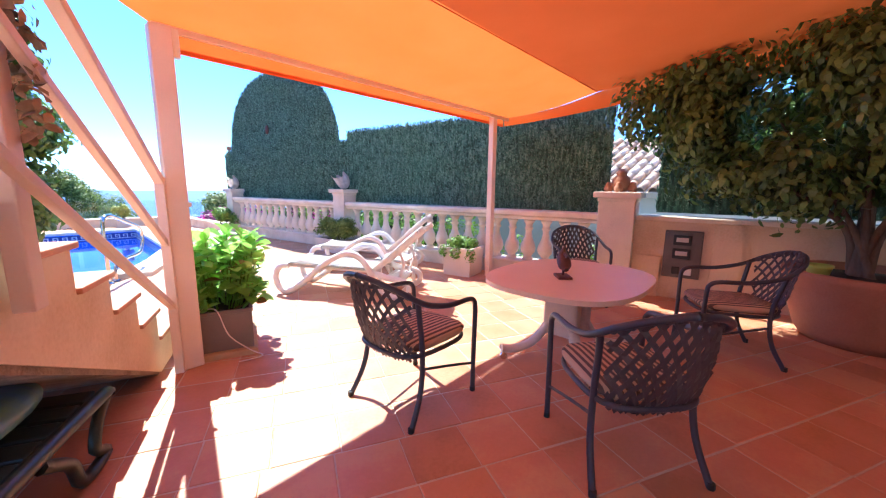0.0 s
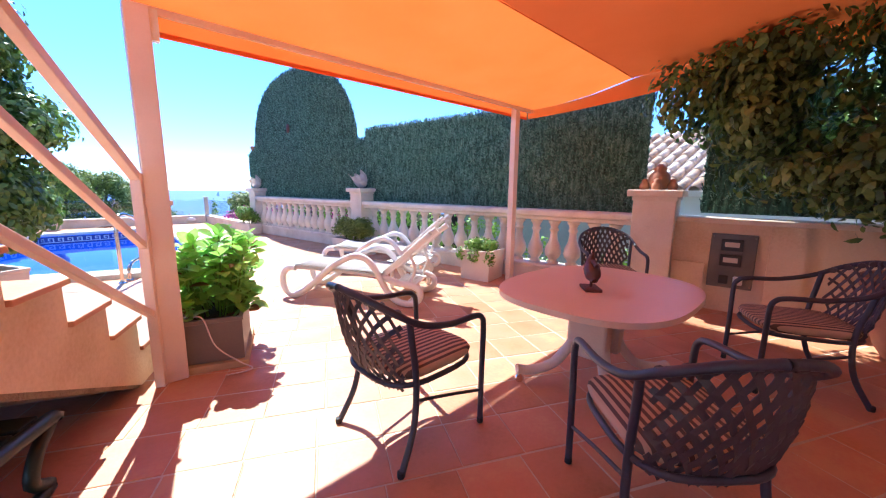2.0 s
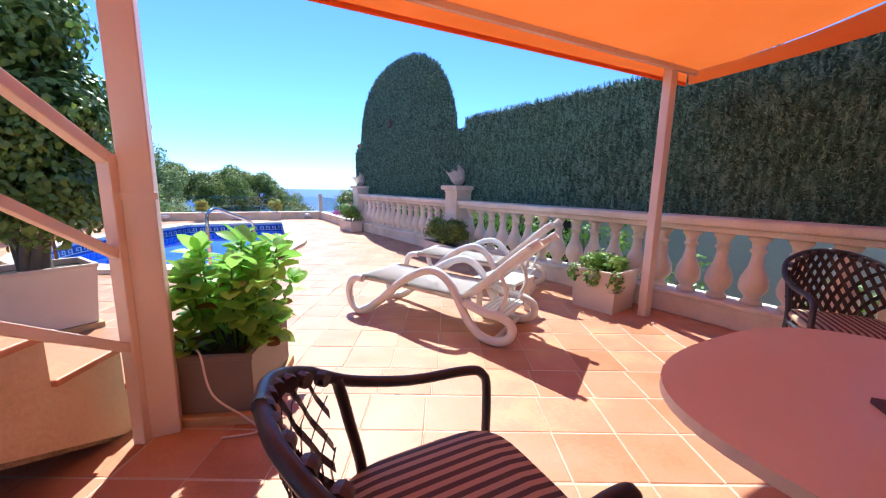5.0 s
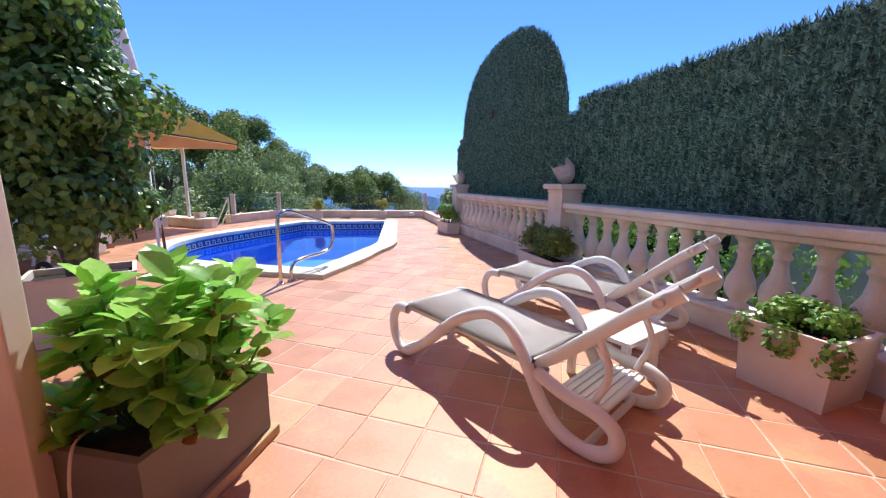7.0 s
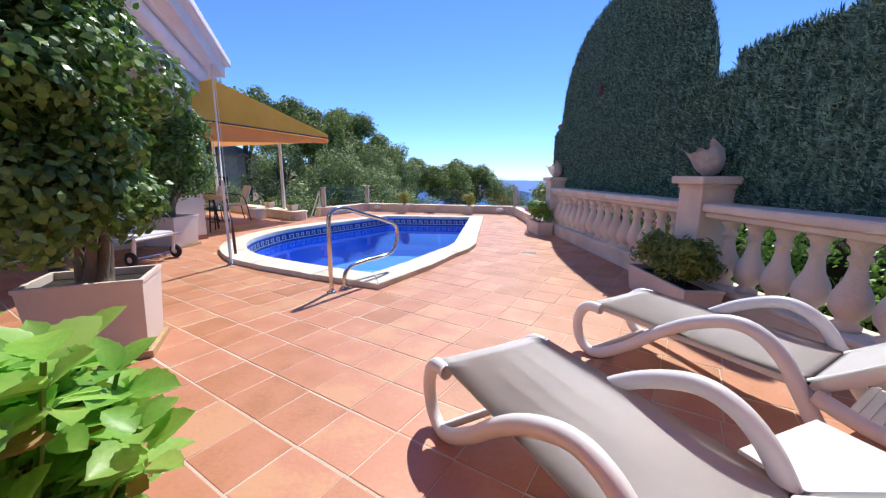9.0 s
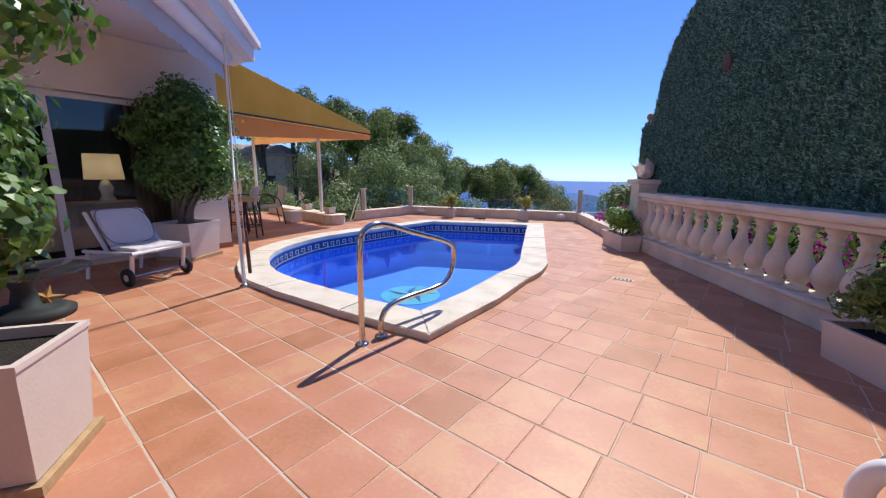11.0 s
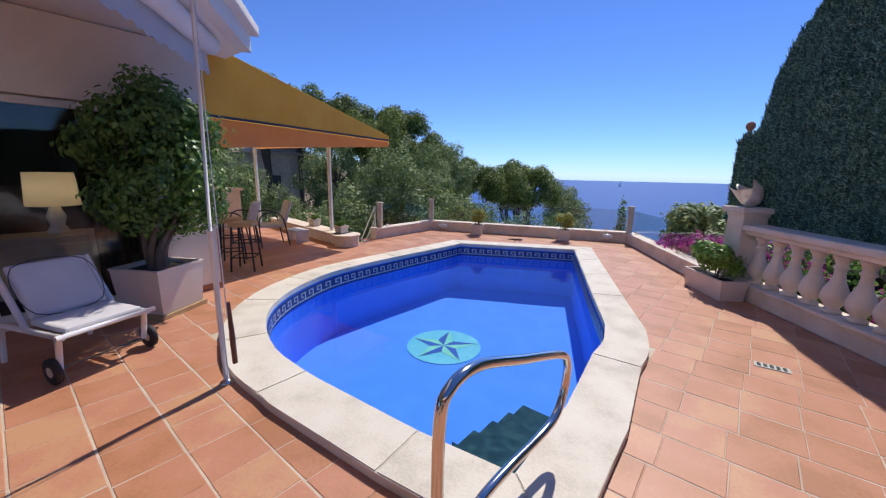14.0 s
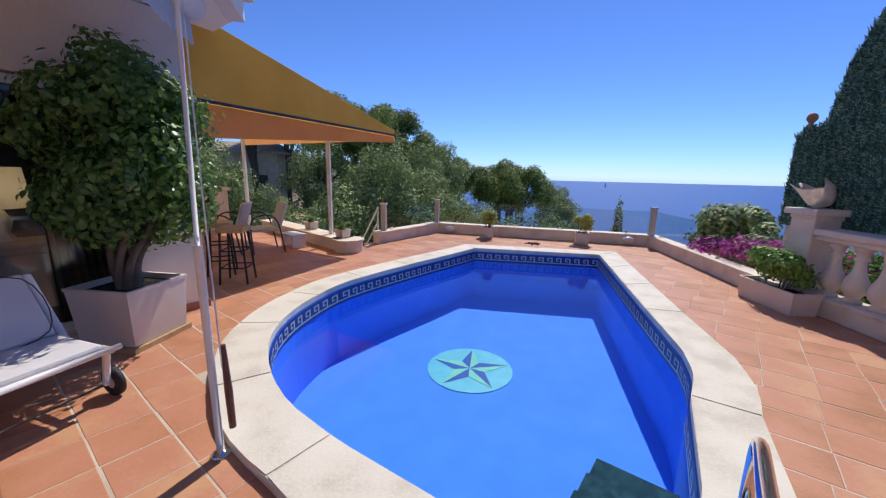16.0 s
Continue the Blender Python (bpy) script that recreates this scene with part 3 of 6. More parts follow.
def pillar(s, half, y0, y1, h, big=False):
    p = thing("stone_pillar", FM @ Matrix.Translation((s, 0, 0)), "cream cast-stone balustrade pillar with a flat cap", "pillar", "balustrade pillars", "structure")
    part("shaft", bx(-half, half, y0, y1, 0, h - 0.09, 0.008), STONE, p)
    part("neck", bx(-half - 0.012, half + 0.012, y0 - 0.012, y1 + 0.012, h - 0.12, h - 0.075, 0.008), STONE, p)
    part("cap", bx(-half - 0.06, half + 0.06, y0 - 0.06, y1 + 0.06, h - 0.075, h, 0.012), STONE, p)
    part("foot", bx(-half - 0.02, half + 0.02, y0 - 0.02, y1 + 0.02, 0, 0.18, 0.01), STONE, p)


pillar(-0.3, 0.155, -0.06, 0.25, 1.2)
pillar(4.1, 0.165, -0.07, 0.26, 1.24)
pillar(9.34, 0.21, -0.16, 0.28, 1.27)
# low wall past the last pillar
lw = thing("wall_side", FM, "ochre rendered low boundary wall with a flat cap", "wall", kind="structure")
part("wall_body", bx(9.55, 14.2, 0.0, 0.28, 0, 0.93), STUCCO, lw)
part("wall_cap", bx(9.56, 14.2, -0.04, 0.32, 0.93, 0.985, 0.01), STONE, lw)
part("wall_pier", bx(10.36, 10.62, -0.06, -0.001, 0, 0.925), STUCCO, lw)
part("wall_ledge", bx(9.56, 9.86, -0.05, -0.001, 0, 0.5), STUCCO, lw)


def hedge_panel(name, outline, label, seed, dens=4200):
    """An upright screen of artificial grass: a backing sheet cut to the outline, with tufts on both faces."""
    t = thing(name, FM, label, "hedge screen", "artificial hedge screens", "structure")
    bm = bmesh.new()
    lo = [bm.verts.new((x, 0.27, z)) for x, z in outline]
    hi = [bm.verts.new((x, 0.31, z)) for x, z in outline]
    m = len(outline)
    bm.faces.new(lo)
    bm.faces.new(hi[::-1])
    for i in range(m):
        bm.faces.new((lo[i], hi[i], hi[(i + 1) % m], lo[(i + 1) % m]))
    bmesh.ops.recalc_face_normals(bm, faces=bm.faces)
    part("backing", bm, GRASSWALL, t)
    rng = np.random.default_rng(seed)
    xs, zs = [p[0] for p in outline], [p[1] for p in outline]
    cnt = int((max(xs) - min(xs)) * (max(zs) - min(zs)) * dens)
    P = [(x, z) for x, z in zip(rng.uniform(min(xs), max(xs), cnt), rng.uniform(min(zs), max(zs), cnt)) if inside(x, z, outline)]
    # a fringe of loose blades along the top edge
    crest = -len(P)
    for i in range(m):
        (x0, z0), (x1, z1) = outline[i], outline[(i + 1) % m]
        if max(z0, z1) > 1.2:
            for f in rng.uniform(0, 1, int(math.hypot(x1 - x0, z1 - z0) * 170)):
                P.append((x0 + (x1 - x0) * f, z0 + (z1 - z0) * f))
    crest += len(P)
    P = np.array(P)
    k = len(P)
    base = np.stack([P[:, 0], np.where(rng.random(k) < 0.85, 0.268, 0.3), P[:, 1]], 1)
    d = np.stack([rng.normal(0, 0.55, k), -rng.uniform(0.25, 0.9, k), rng.uniform(-0.3, 1.1, k)], 1)
    d[k - crest:] = np.stack([rng.normal(0, 0.35, crest), rng.normal(0, 0.35, crest), rng.uniform(0.8, 1.2, crest)], 1)
    d /= np.linalg.norm(d, axis=1)[:, None]
    w = np.cross(d, rng.normal(0, 1, (k, 3)))
    w /= np.linalg.norm(w, axis=1)[:, None]
    L = rng.uniform(0.025, 0.055, k)[:, None]
    L[k - crest:] *= 1.7
    vs = np.stack([base - w * 0.0055, base + w * 0.0055, base + d * L * 0.6 + w * 0.005, base + d * L, base + d * L * 0.6 - w * 0.005], 1).reshape(-1, 3)
    fs = [(i, i + 1, i + 2, i + 3, i + 4) for i in range(0, 5 * k, 5)]
    me = bpy.data.meshes.new("grass_tufts")
    me.from_pydata(vs.tolist(), [], fs)
    me.materials.append(GRASSWALL)
    ob = new("grass_tufts", me)
    ob.parent = t
    tagged(ob, kind="stuff")


arch = [(-1.0, 0.93), (-1.0, 2.08), (-0.88, 2.17), (-0.62, 2.2), (-0.58, 2.45), (-0.48, 2.87), (-0.28, 3.27), (0.04, 3.58), (0.46, 3.8), (1.0, 3.93), (1.6, 3.97), (2.2, 3.92), (2.7, 3.77), (3.12, 3.52), (3.44, 3.18), (3.64, 2.8), (3.74, 2.48), (3.76, 2.22), (4.04, 2.2), (4.04, 0.93)]
hedge_panel("hedge_arch", arch, "dark green artificial grass screen with an arched top", 1)
hedge_panel("hedge_screen", [(4.045, 0.93), (4.045, 2.39), (5.6, 2.4), (7.0, 2.41), (9.16, 2.4), (9.16, 0.93)], "dark green artificial grass screen above the balustrade", 2)
hedge_panel("hedge_screen", [(9.75, 1.02), (9.75, 2.3), (14.2, 2.4), (14.2, 1.02)], "dark green artificial grass screen above the low wall", 3, 1500)
# finial post at the seaward end
fi = thing("finial_post", FM @ Matrix.Translation((-0.92, 0.29, 0)), "thin post with a stone ball finial", "finial")
part("pole", bx(-0.03, 0.03, 0.025, 0.075, 0.0, 2.2), STONE, fi)
part("ball_finial", lathe(bmesh.new(), [(0.05, 2.17), (0.06, 2.2), (0.03, 2.22), (0.025, 2.25), (0.055, 2.29), (0.06, 2.32), (0.045, 2.36), (0.01, 2.38)], 14, (0, 0.05, 0)), TERRA, fi, smooth=True)
# ornament on the arch
bm = lathe(bmesh.new(), [(0.02, 0), (0.06, 0.02), (0.075, 0.1), (0.06, 0.18), (0.02, 0.22)], 12, (0, 0, 0), 0.3)
tagged(part("wall_plaque", bm, CARVED, at=FM @ pose(1.2, 0.235, 2.55), smooth=True), "small terracotta mask plaque on the hedge screen", "plaque")


def conch(s, v, z, rz):
    """A cupped shell lying on its back: a pointed lower end, a flared rim drawn out into four curled lobes."""
    bm = bmesh.new()
    rings = []
    for i, (r, zz) in enumerate(((0.035, -0.085), (0.075, -0.07), (0.115, -0.02), (0.135, 0.04), (0.14, 0.085), (0.145, 0.12), (0.15, 0.14))):
        ring = []
        for k in range(40):
            a = 2 * math.pi * k / 40
            lobe = max(0.0, math.cos(2.5 * (a - 0.5))) ** 2 * max(0, (i - 2) / 4) ** 1.5
            tip = max(0.0, -math.cos(a)) ** 6 * (0.12 if i < 5 else 0.05)
            rr = r * (1 + tip + 0.16 * lobe + 0.03 * math.sin(9 * a))
            ring.append(bm.verts.new((rr * math.cos(a) + 0.07 * lobe, 0.9 * rr * math.sin(a), zz * 1.05 + 0.13 * lobe + 0.03 * math.cos(a) * i / 6)))
        rings.append(ring)
    bm.faces.new(rings[0][::-1])
    for a, b in zip(rings, rings[1:]):
        for k in range(40):
            bm.faces.new((a[k], a[(k + 1) % 40], b[(k + 1) % 40], b[k]))
    bmesh.ops.solidify(bm, geom=list(bm.faces), thickness=0.012)
    bmesh.ops.recalc_face_normals(bm, faces=bm.faces)
    bmesh.ops.rotate(bm, verts=bm.verts, cent=(0, 0, 0), matrix=Matrix.Rotation(radians(22), 3, "Y"))
    low_z = min(q.co.z for q in bm.verts)
    t = tagged(part("conch_shell", bm, SHELL, at=FM @ pose(s, v, z - low_z - 0.002, rz=rz), smooth=True), "large pale cupped sea shell with pointed lobes on a pillar cap", "shell", "pillar shells")
    whorl = [(0.055 * math.cos(a) * (1 - a / 16) - 0.02, 0.045 * math.sin(a) * (1 - a / 16), 0.02 + 0.012 * a) for a in np.linspace(0, 11, 34)]
    part("whorl", tube(bmesh.new(), whorl, [0.034 - 0.0008 * i for i in range(34)], 8), SHELL, t, smooth=True)


conch(-0.3, 0.09, 1.2, 200)
conch(4.1, 0.09, 1.24, 185)
# clay ornament on the large pillar
bm = lathe(bmesh.new(), [(0.07, 0), (0.1, 0.03), (0.115, 0.1), (0.1, 0.17), (0.06, 0.21), (0.07, 0.235), (0.05, 0.26), (0.02, 0.29)], 16)
for x, y in ((-0.14, -0.05), (0.14, -0.04), (0.0, -0.15)):
    lathe(bm, [(0.045, 0), (0.055, 0.03), (0.045, 0.07), (0.03, 0.085), (0.035, 0.11), (0.01, 0.125)], 10, (x, y, 0))
tagged(part("clay_ornament", bm, TERRA, at=FM @ pose(9.34, 0.06, 1.27), smooth=True), "terracotta ornament with small figures on a pillar", "ornament")
# electricity meters
mb = thing("meter_box", FM @ Matrix.Translation((9.89, 0, 0)), "smoked electricity meter panel on the ochre wall", "meter box")
part("cover", bx(0.0, 0.38, -0.05, -0.001, 0.27, 0.83, 0.008), METER, mb)
for z in (0.66, 0.5):
    w = part("meter", bx(0.09, 0.27, -0.075, -0.05, z, z + 0.12, 0.008), METER_DARK, mb)
    part("dial", bx(0.12, 0.24, -0.08, -0.0755, z + 0.04, z + 0.09), TABLE_BASE, w)
for x in (0.1, 0.22):
    part("socket", bx(x, x + 0.08, -0.07, -0.05, 0.31, 0.4, 0.01), WHITE_PLASTIC if x > 0.2 else METER_DARK, mb)
for x, z in ((0.02, 0.3), (0.36, 0.3), (0.02, 0.8), (0.36, 0.8)):
    part("screw", lathe(bmesh.new(), [(0.008, 0), (0.006, 0.004)], 8, (0, 0, 0)), STEEL, mb, at=pose(x, -0.05, z, 90))
# neighbour's wall and planting seen between the balusters
tagged(part("neighbour_wall", bx(5.2, 16, 1.6, 1.75, -4, 0.75), TEAL_WALL, at=FM), "blue-grey rendered wall beyond the balustrade", "wall", kind="structure")
rng = random.Random(4)
hg = []
for k in range(64):
    hg.append((rng.uniform(-0.6, 7.0) if k < 57 else rng.uniform(7, 9.3), rng.uniform(0.42, 0.75), rng.uniform(0.0, 0.75) if k < 57 else rng.uniform(0, 0.4), 0.24, 0.14, 0.24))
hg += [(rng.uniform(-0.8, 5.6), rng.uniform(0.8, 1.35), rng.uniform(-0.3, 0.72), 0.3, 0.2, 0.3) for k in range(60)]
p, o = clumps(hg, 8500, 5, 0.3)
t = thing("climbing_plant", FM, "green climbing plant behind the balustrade", "climber", kind="stuff")
cloud("foliage", p, o, 0.045, LEAF_FRESH, t, seed=6)
p, o = clumps([c for c in hg if c[0] < 3.6][:24], 2000, 7, 0.5)
cloud("blossom", p, o, 0.035, PETAL_PINK, t, "magenta blossom", long=1.1, seed=8)
for k, c in enumerate(hg[:14]):
    part("stem", tube(bmesh.new(), smooth_path([(c[0], 1.2, -4.2), (c[0] + 0.1, 0.95, -1.5), (c[0], c[1], c[2])], 4), 0.012, 5), BARK, t)
# added bank-shaped backing: its soil-dark colour stands in for shade between the balusters
bm = bmesh.new()
rb = random.Random(14)
xs_ = [-2.0 + 0.2 * k for k in range(38)]
top = [0.5 + 0.22 * min(1.0, max(0.0, (x + 1.0) / 1.5)) + rb.uniform(-0.07, 0.07) for x in xs_]
fr = [[bm.verts.new((x, y + rb.uniform(-0.05, 0.05), z)) for y, z in ((1.05, -4), (1.15, -0.6), (1.3, h - 0.25), (1.45, h), (1.9, h - 0.1), (2.0, -4))] for x, h in zip(xs_, top)]
for a, b in zip(fr, fr[1:]):
    for k in range(5):
        bm.faces.new((a[k], a[k + 1], b[k + 1], b[k]))
bm.faces.new(fr[0])
bm.faces.new(fr[-1][::-1])
bmesh.ops.recalc_face_normals(bm, faces=bm.faces)
tagged(part("shade_backing", bm, SOIL_AND_SHADE, at=FM), "dark backing added for the shade behind the balustrade", "bank", kind="structure")
# neighbouring roof
nb = thing("neighbour_house", pose(9.6, 5.2, -4, rz=-8), "white house with a clay barrel-tile roof beyond the fence", "house")
part("wall", bx(0, 5, -7, 3, 0, 5.3), WHITE_WALL, nb)
for k, (y, w) in enumerate(((-5.5, 1.0), (-2.0, 1.0), (1.0, 1.0))):
    part("window", bx(-0.03, -0.001, y, y + w, 3.6, 4.7), METER_DARK, nb)
slope = Matrix.Translation((-0.4, 0, 5.25)) @ Matrix.Rotation(radians(-26), 4, "Y")
part("roof", bx(0, 3.2, -7.3, 3.3, -0.12, 0.0), ROOF_TILE, nb, at=slope)
bm = bmesh.new()
for seg in range(6):
    a0, a1 = math.pi * seg / 6, math.pi * (seg + 1) / 6
    bm.faces.new([bm.verts.new((x, r * math.cos(a), r * math.sin(a))) for x, r, a in ((0, 0.1, a0), (0, 0.1, a1), (0.42, 0.085, a1), (0.42, 0.085, a0))])
bmesh.ops.remove_doubles(bm, verts=bm.verts, dist=0.001)
bmesh.ops.solidify(bm, geom=list(bm.faces), thickness=0.015)
rt = mesh("roof_tile", bm, ROOF_TILE, True)
for i in range(8):
    for j in range(36):
        ob = new("roof_tile", rt)
        ob.parent, ob.matrix_basis = nb, slope @ Matrix.Translation((0.02 + i * 0.39, -5.9 + j * 0.255, 0.0 + rng.uniform(0, 0.012)))

# ---- low wall with glass at the seaward side ----
gw = thing("glass_balustrade", Matrix.Identity(4), "low stone wall with frameless glass and steel-grey posts", "balustrade", kind="structure")
PTS = [(-2.05, 13.72), (-1.12, 15.68), (3.92, 15.24), (4.22, 11.3)]
POST = ramp_mat("stone_post", [(0.42, 0.36, 0.3), (0.55, 0.48, 0.41)], 0.7, 3, 70, 0.15)
for a, b in zip(PTS, PTS[1:]):
    bm = bmesh.new()
    bar(bm, (*a, 0.105), (*b, 0.105), 0.2, 0.21)
    part("wall_section", bm, STONE, gw)
    bm = bmesh.new()
    bar(bm, (*a, 0.23), (*b, 0.23), 0.26, 0.045, 0.008)
    part("wall_coping", bm, STONE, gw)
    d = Vector((b[0] - a[0], b[1] - a[1], 0))
    cnt = max(1, round(d.length / 2.2))
    for k in range(cnt):
        p, q = Vector((*a, 0.53)) + d * ((k + 0.02) / cnt), Vector((*a, 0.53)) + d * ((k + 0.98) / cnt)
        bm = bmesh.new()
        bar(bm, p, q, 0.01, 0.5)
        g = part("glass_pane", bm, GLASS, gw)
        g.visible_shadow = False
        for f in (0.2, 0.8):
            c = p.lerp(q, f)
            part("clamp", bx(c.x - 0.025, c.x + 0.025, c.y - 0.025, c.y + 0.025, 0.25, 0.31, 0.004), STEEL, gw)
for x, y, hgt in ((-1.95, 13.9, 0.82), (-1.12, 15.62, 0.82), (3.88, 15.18, 0.84)):
    part("post", bx(x - 0.055, x + 0.055, y - 0.055, y + 0.055, 0.25, hgt, 0.006), POST, gw)
    part("post_cap", bx(x - 0.07, x + 0.07, y - 0.07, y + 0.07, hgt, hgt + 0.03, 0.006), POST, gw)
for x, y, r in ((-1.86, 14.45, 24), (-0.75, 15.5, -5), (3.4, 15.12, -5)):
    bm = lathe(bmesh.new(), [(0.02, -0.07), (0.1, -0.05), (0.13, 0), (0.1, 0.05), (0.02, 0.07)], 16, (0, 0, 0))
    tagged(part("bulkhead_lamp", bm, WHITE_PLASTIC, at=pose(x, y, 0.13 if r < 0 else 0.12, 0, 0, r) @ Matrix.Diagonal((1, 0.6, 1, 1)), smooth=True), "white oval garden lamp at the low wall", "garden lamp", "garden lamps")
# planter wall under the yellow awning
pl = thing("planter_wall", Matrix.Identity(4), "low ochre stone planter wall with a round end", "planter wall", kind="structure")
bm = bmesh.new()
bar(bm, (-2.3, 12.83, 0.1), (-5.4, 14.8, 0.1), 0.34, 0.2)
part("wall_section", bm, STONE, pl)
bm = bmesh.new()
bar(bm, (-2.35, 12.86, 0.22), (-5.4, 14.8, 0.22), 0.42, 0.04, 0.008)
part("wall_coping", bm, STONE, pl)
part("end_block", lathe(bmesh.new(), [(0.27, 0), (0.27, 0.2), (0.3, 0.205), (0.3, 0.24)], 10, (-2.28, 12.82, 0)), STONE, pl)

# ---- house ----
house = thing("wall_house", HM, "warm white rendered house front with wide glazing", "wall", kind="structure")
part("end_pier", bx(-0.55, 0.0, 0.0, 0.3, 0, 2.95), WHITE_WALL, house)
part("lintel", bx(-6.5, -0.55, 0.0, 0.3, 2.2, 2.95), WHITE_WALL, house)
part("near_pier", bx(-7.0, -6.5, 0.0, 0.3, 0, 2.95), WHITE_WALL, house)
part("end_wall", bx(-0.3, 0.0, 0.3, 8.0, 0, 3.2), WHITE_WALL, house)
part("skirting", bx(-0.555, 0.012, -0.012, 0.2, 0, 0.08), TERRA, house)
part("sill", bx(-6.5, -0.55, 0.02, 0.3, 0.0, 0.06), STONE, house)
# near-black room surfaces: the dimness behind the glass is in their colour
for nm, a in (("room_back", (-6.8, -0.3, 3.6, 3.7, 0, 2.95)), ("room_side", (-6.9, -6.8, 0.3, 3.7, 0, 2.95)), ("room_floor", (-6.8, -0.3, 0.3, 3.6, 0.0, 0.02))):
    part(nm, bx(*a), ROOM_SHADE, house)
win = thing("window_1", HM, "white framed sliding glass doors, closed", "window", kind="structure")
for x in (-6.5, -4.95, -3.45, -1.98, -0.63):
    part("window_frame", bx(x, x + 0.08, 0.08, 0.15, 0.06, 2.2, 0.004), WHITE_PAINT, win)
for z in (0.06, 2.12):
    part("window_frame", bx(-6.42, -0.63, 0.085, 0.145, z, z + 0.07, 0.004), WHITE_PAINT, win)
for a, b in ((-6.42, -4.95), (-4.87, -3.45), (-3.37, -1.98), (-1.9, -0.63)):
    g = part("pane", bx(a, b, 0.11, 0.118, 0.13, 2.12), WINDOW_GLASS, win)
    g.visible_shadow = False
# roof overhang with cornice, roller blind and its valance; its edge runs from the house corner
EM = Matrix.Translation((-2.07, 9.89, 0)) @ Matrix.Rotation(radians(-63.5), 4, "Z")
ov = thing("ceiling_overhang", Matrix.Identity(4), "cream plastered roof overhang above the house front", "ceiling", kind="structure")
E0, ED = Vector((-2.07, 9.89)), Vector((math.cos(radians(-63.5)), math.sin(radians(-63.5))))
E1 = E0 + ED * 5.2
poly = [tuple(E0), (-8.5, 13.2), (-9.5, 2.0), (-2.5, 2.2), tuple(E1)]
part("slab", prism(bmesh.new(), poly, 2.96, 3.12), CREAM_PLASTER, ov)
part("upper_wall", prism(bmesh.new(), [tuple(E0 - ED * -0.1 + Vector((-0.35, -0.1))), (-8.5, 13.0), (-9.5, 2.0), (-2.7, 2.4), tuple(E1 + Vector((-0.4, 0)))], 3.12, 6.0), WHITE_WALL, ov)
part("fascia", bx(0, 5.2, -0.06, 0.1, 2.95, 3.14, 0.01), WHITE_WALL, ov, at=EM)
part("cornice", bx(-0.02, 5.2, 0.0, 0.2, 3.14, 3.26, 0.02), WHITE_WALL, ov, at=EM)
bl = thing("roller_blind", EM @ Matrix.Translation((0.5, 0, -0.04)), "white roller awning with a scalloped valance", "awning")
part("cassette", tube(bmesh.new(), [(0.02, -0.2, 2.9), (5.1, -0.2, 2.9)], 0.1, 14), WHITE_PAINT, bl, smooth=True)
bm = bmesh.new()
k = 110
lo, hi = [], []
for i in range(k + 1):
    x = -0.05 + 5.1 * i / k
    dy = 0.012 * math.sin(x * 9)
    lo.append(bm.verts.new((x, -0.24 + dy, 2.62 - 0.035 * abs(math.sin(x * math.pi / 0.17)))))
    hi.append(bm.verts.new((x, -0.26, 2.86)))
for i in range(k):
    bm.faces.new((lo[i], lo[i + 1], hi[i + 1], hi[i]))
bmesh.ops.solidify(bm, geom=list(bm.faces), thickness=0.004)
part("valance", bm, CANVAS_WHITE, bl, "white scalloped canvas valance")
pole = thing("awning_pole", pose(-0.70, 7.76, 0), "slim white awning pole standing beside the pool", "pole")
part("tube", tube(bmesh.new(), [(0, 0, 0.0), (0, 0, 1.15)], 0.019, 10), WHITE_PAINT, pole, smooth=True)
part("upper_tube", tube(bmesh.new(), [(0, 0, 1.15), (-0.05, 0.1, 2.6)], 0.011, 8), WHITE_PAINT, pole, smooth=True)
part("cord", tube(bmesh.new(), [(0.035, 0.03, 0.5), (0.03, 0.03, 1.6), (-0.0, 0.07, 2.6)], 0.004, 5), WHITE_PAINT, pole)
part("foot", lathe(bmesh.new(), [(0.05, 0), (0.05, 0.008), (0.02, 0.03)], 14), STEEL, pole, smooth=True)
part("furled_sleeve", tube(bmesh.new(), [(0.045, 0.05, 0.14), (0.042, 0.05, 0.35), (0.036, 0.05, 0.62)], [0.018, 0.02, 0.012], 8), CARVED, pole, "dark red furled cloth sleeve")
# things inside, behind the glass
sb = thing("sideboard", HM @ pose(-1.9, 0.75, 0.02), "pale sideboard behind the glass doors", "sideboard")
part("body", bx(-1.1, 0.9, 0, 0.45, 0.1, 0.72, 0.01), TABLE_BASE, sb)
part("top", bx(-1.15, 0.95, -0.03, 0.48, 0.72, 0.76, 0.01), TABLE_BASE, sb)
for x in (-0.75, -0.1, 0.55):
    part("drawer", bx(x - 0.28, x + 0.28, -0.02, -0.001, 0.2, 0.66, 0.006), TABLE_BASE, sb)
lp = thing("table_lamp", HM @ pose(-1.33, 0.92, 0.78), "table lamp with a large cream drum shade on the sideboard", "table lamp")
part("base", lathe(bmesh.new(), [(0.09, 0), (0.1, 0.03), (0.06, 0.1), (0.09, 0.2), (0.05, 0.3), (0.015, 0.33), (0.015, 0.45)], 18), WHITE_PLASTIC, lp, smooth=True)
bm = lathe(bmesh.new(), [(0.235, 0.33), (0.21, 0.7)], 28)
part("shade", bm, SHADE_CLOTH, lp, "cream cloth drum shade", smooth=True)
# added point light that brightens the lampshade, not the lamp's own glow
shade_fill = new("lampshade_fill_light", bpy.data.lights.new("lampshade_fill_light", "POINT"))
shade_fill.data.energy, shade_fill.data.shadow_soft_size, shade_fill.data.color = 2.2, 0.05, (1.0, 0.9, 0.76)
shade_fill.parent, shade_fill.matrix_basis = lp, Matrix.Translation((0, 0, 0.52))
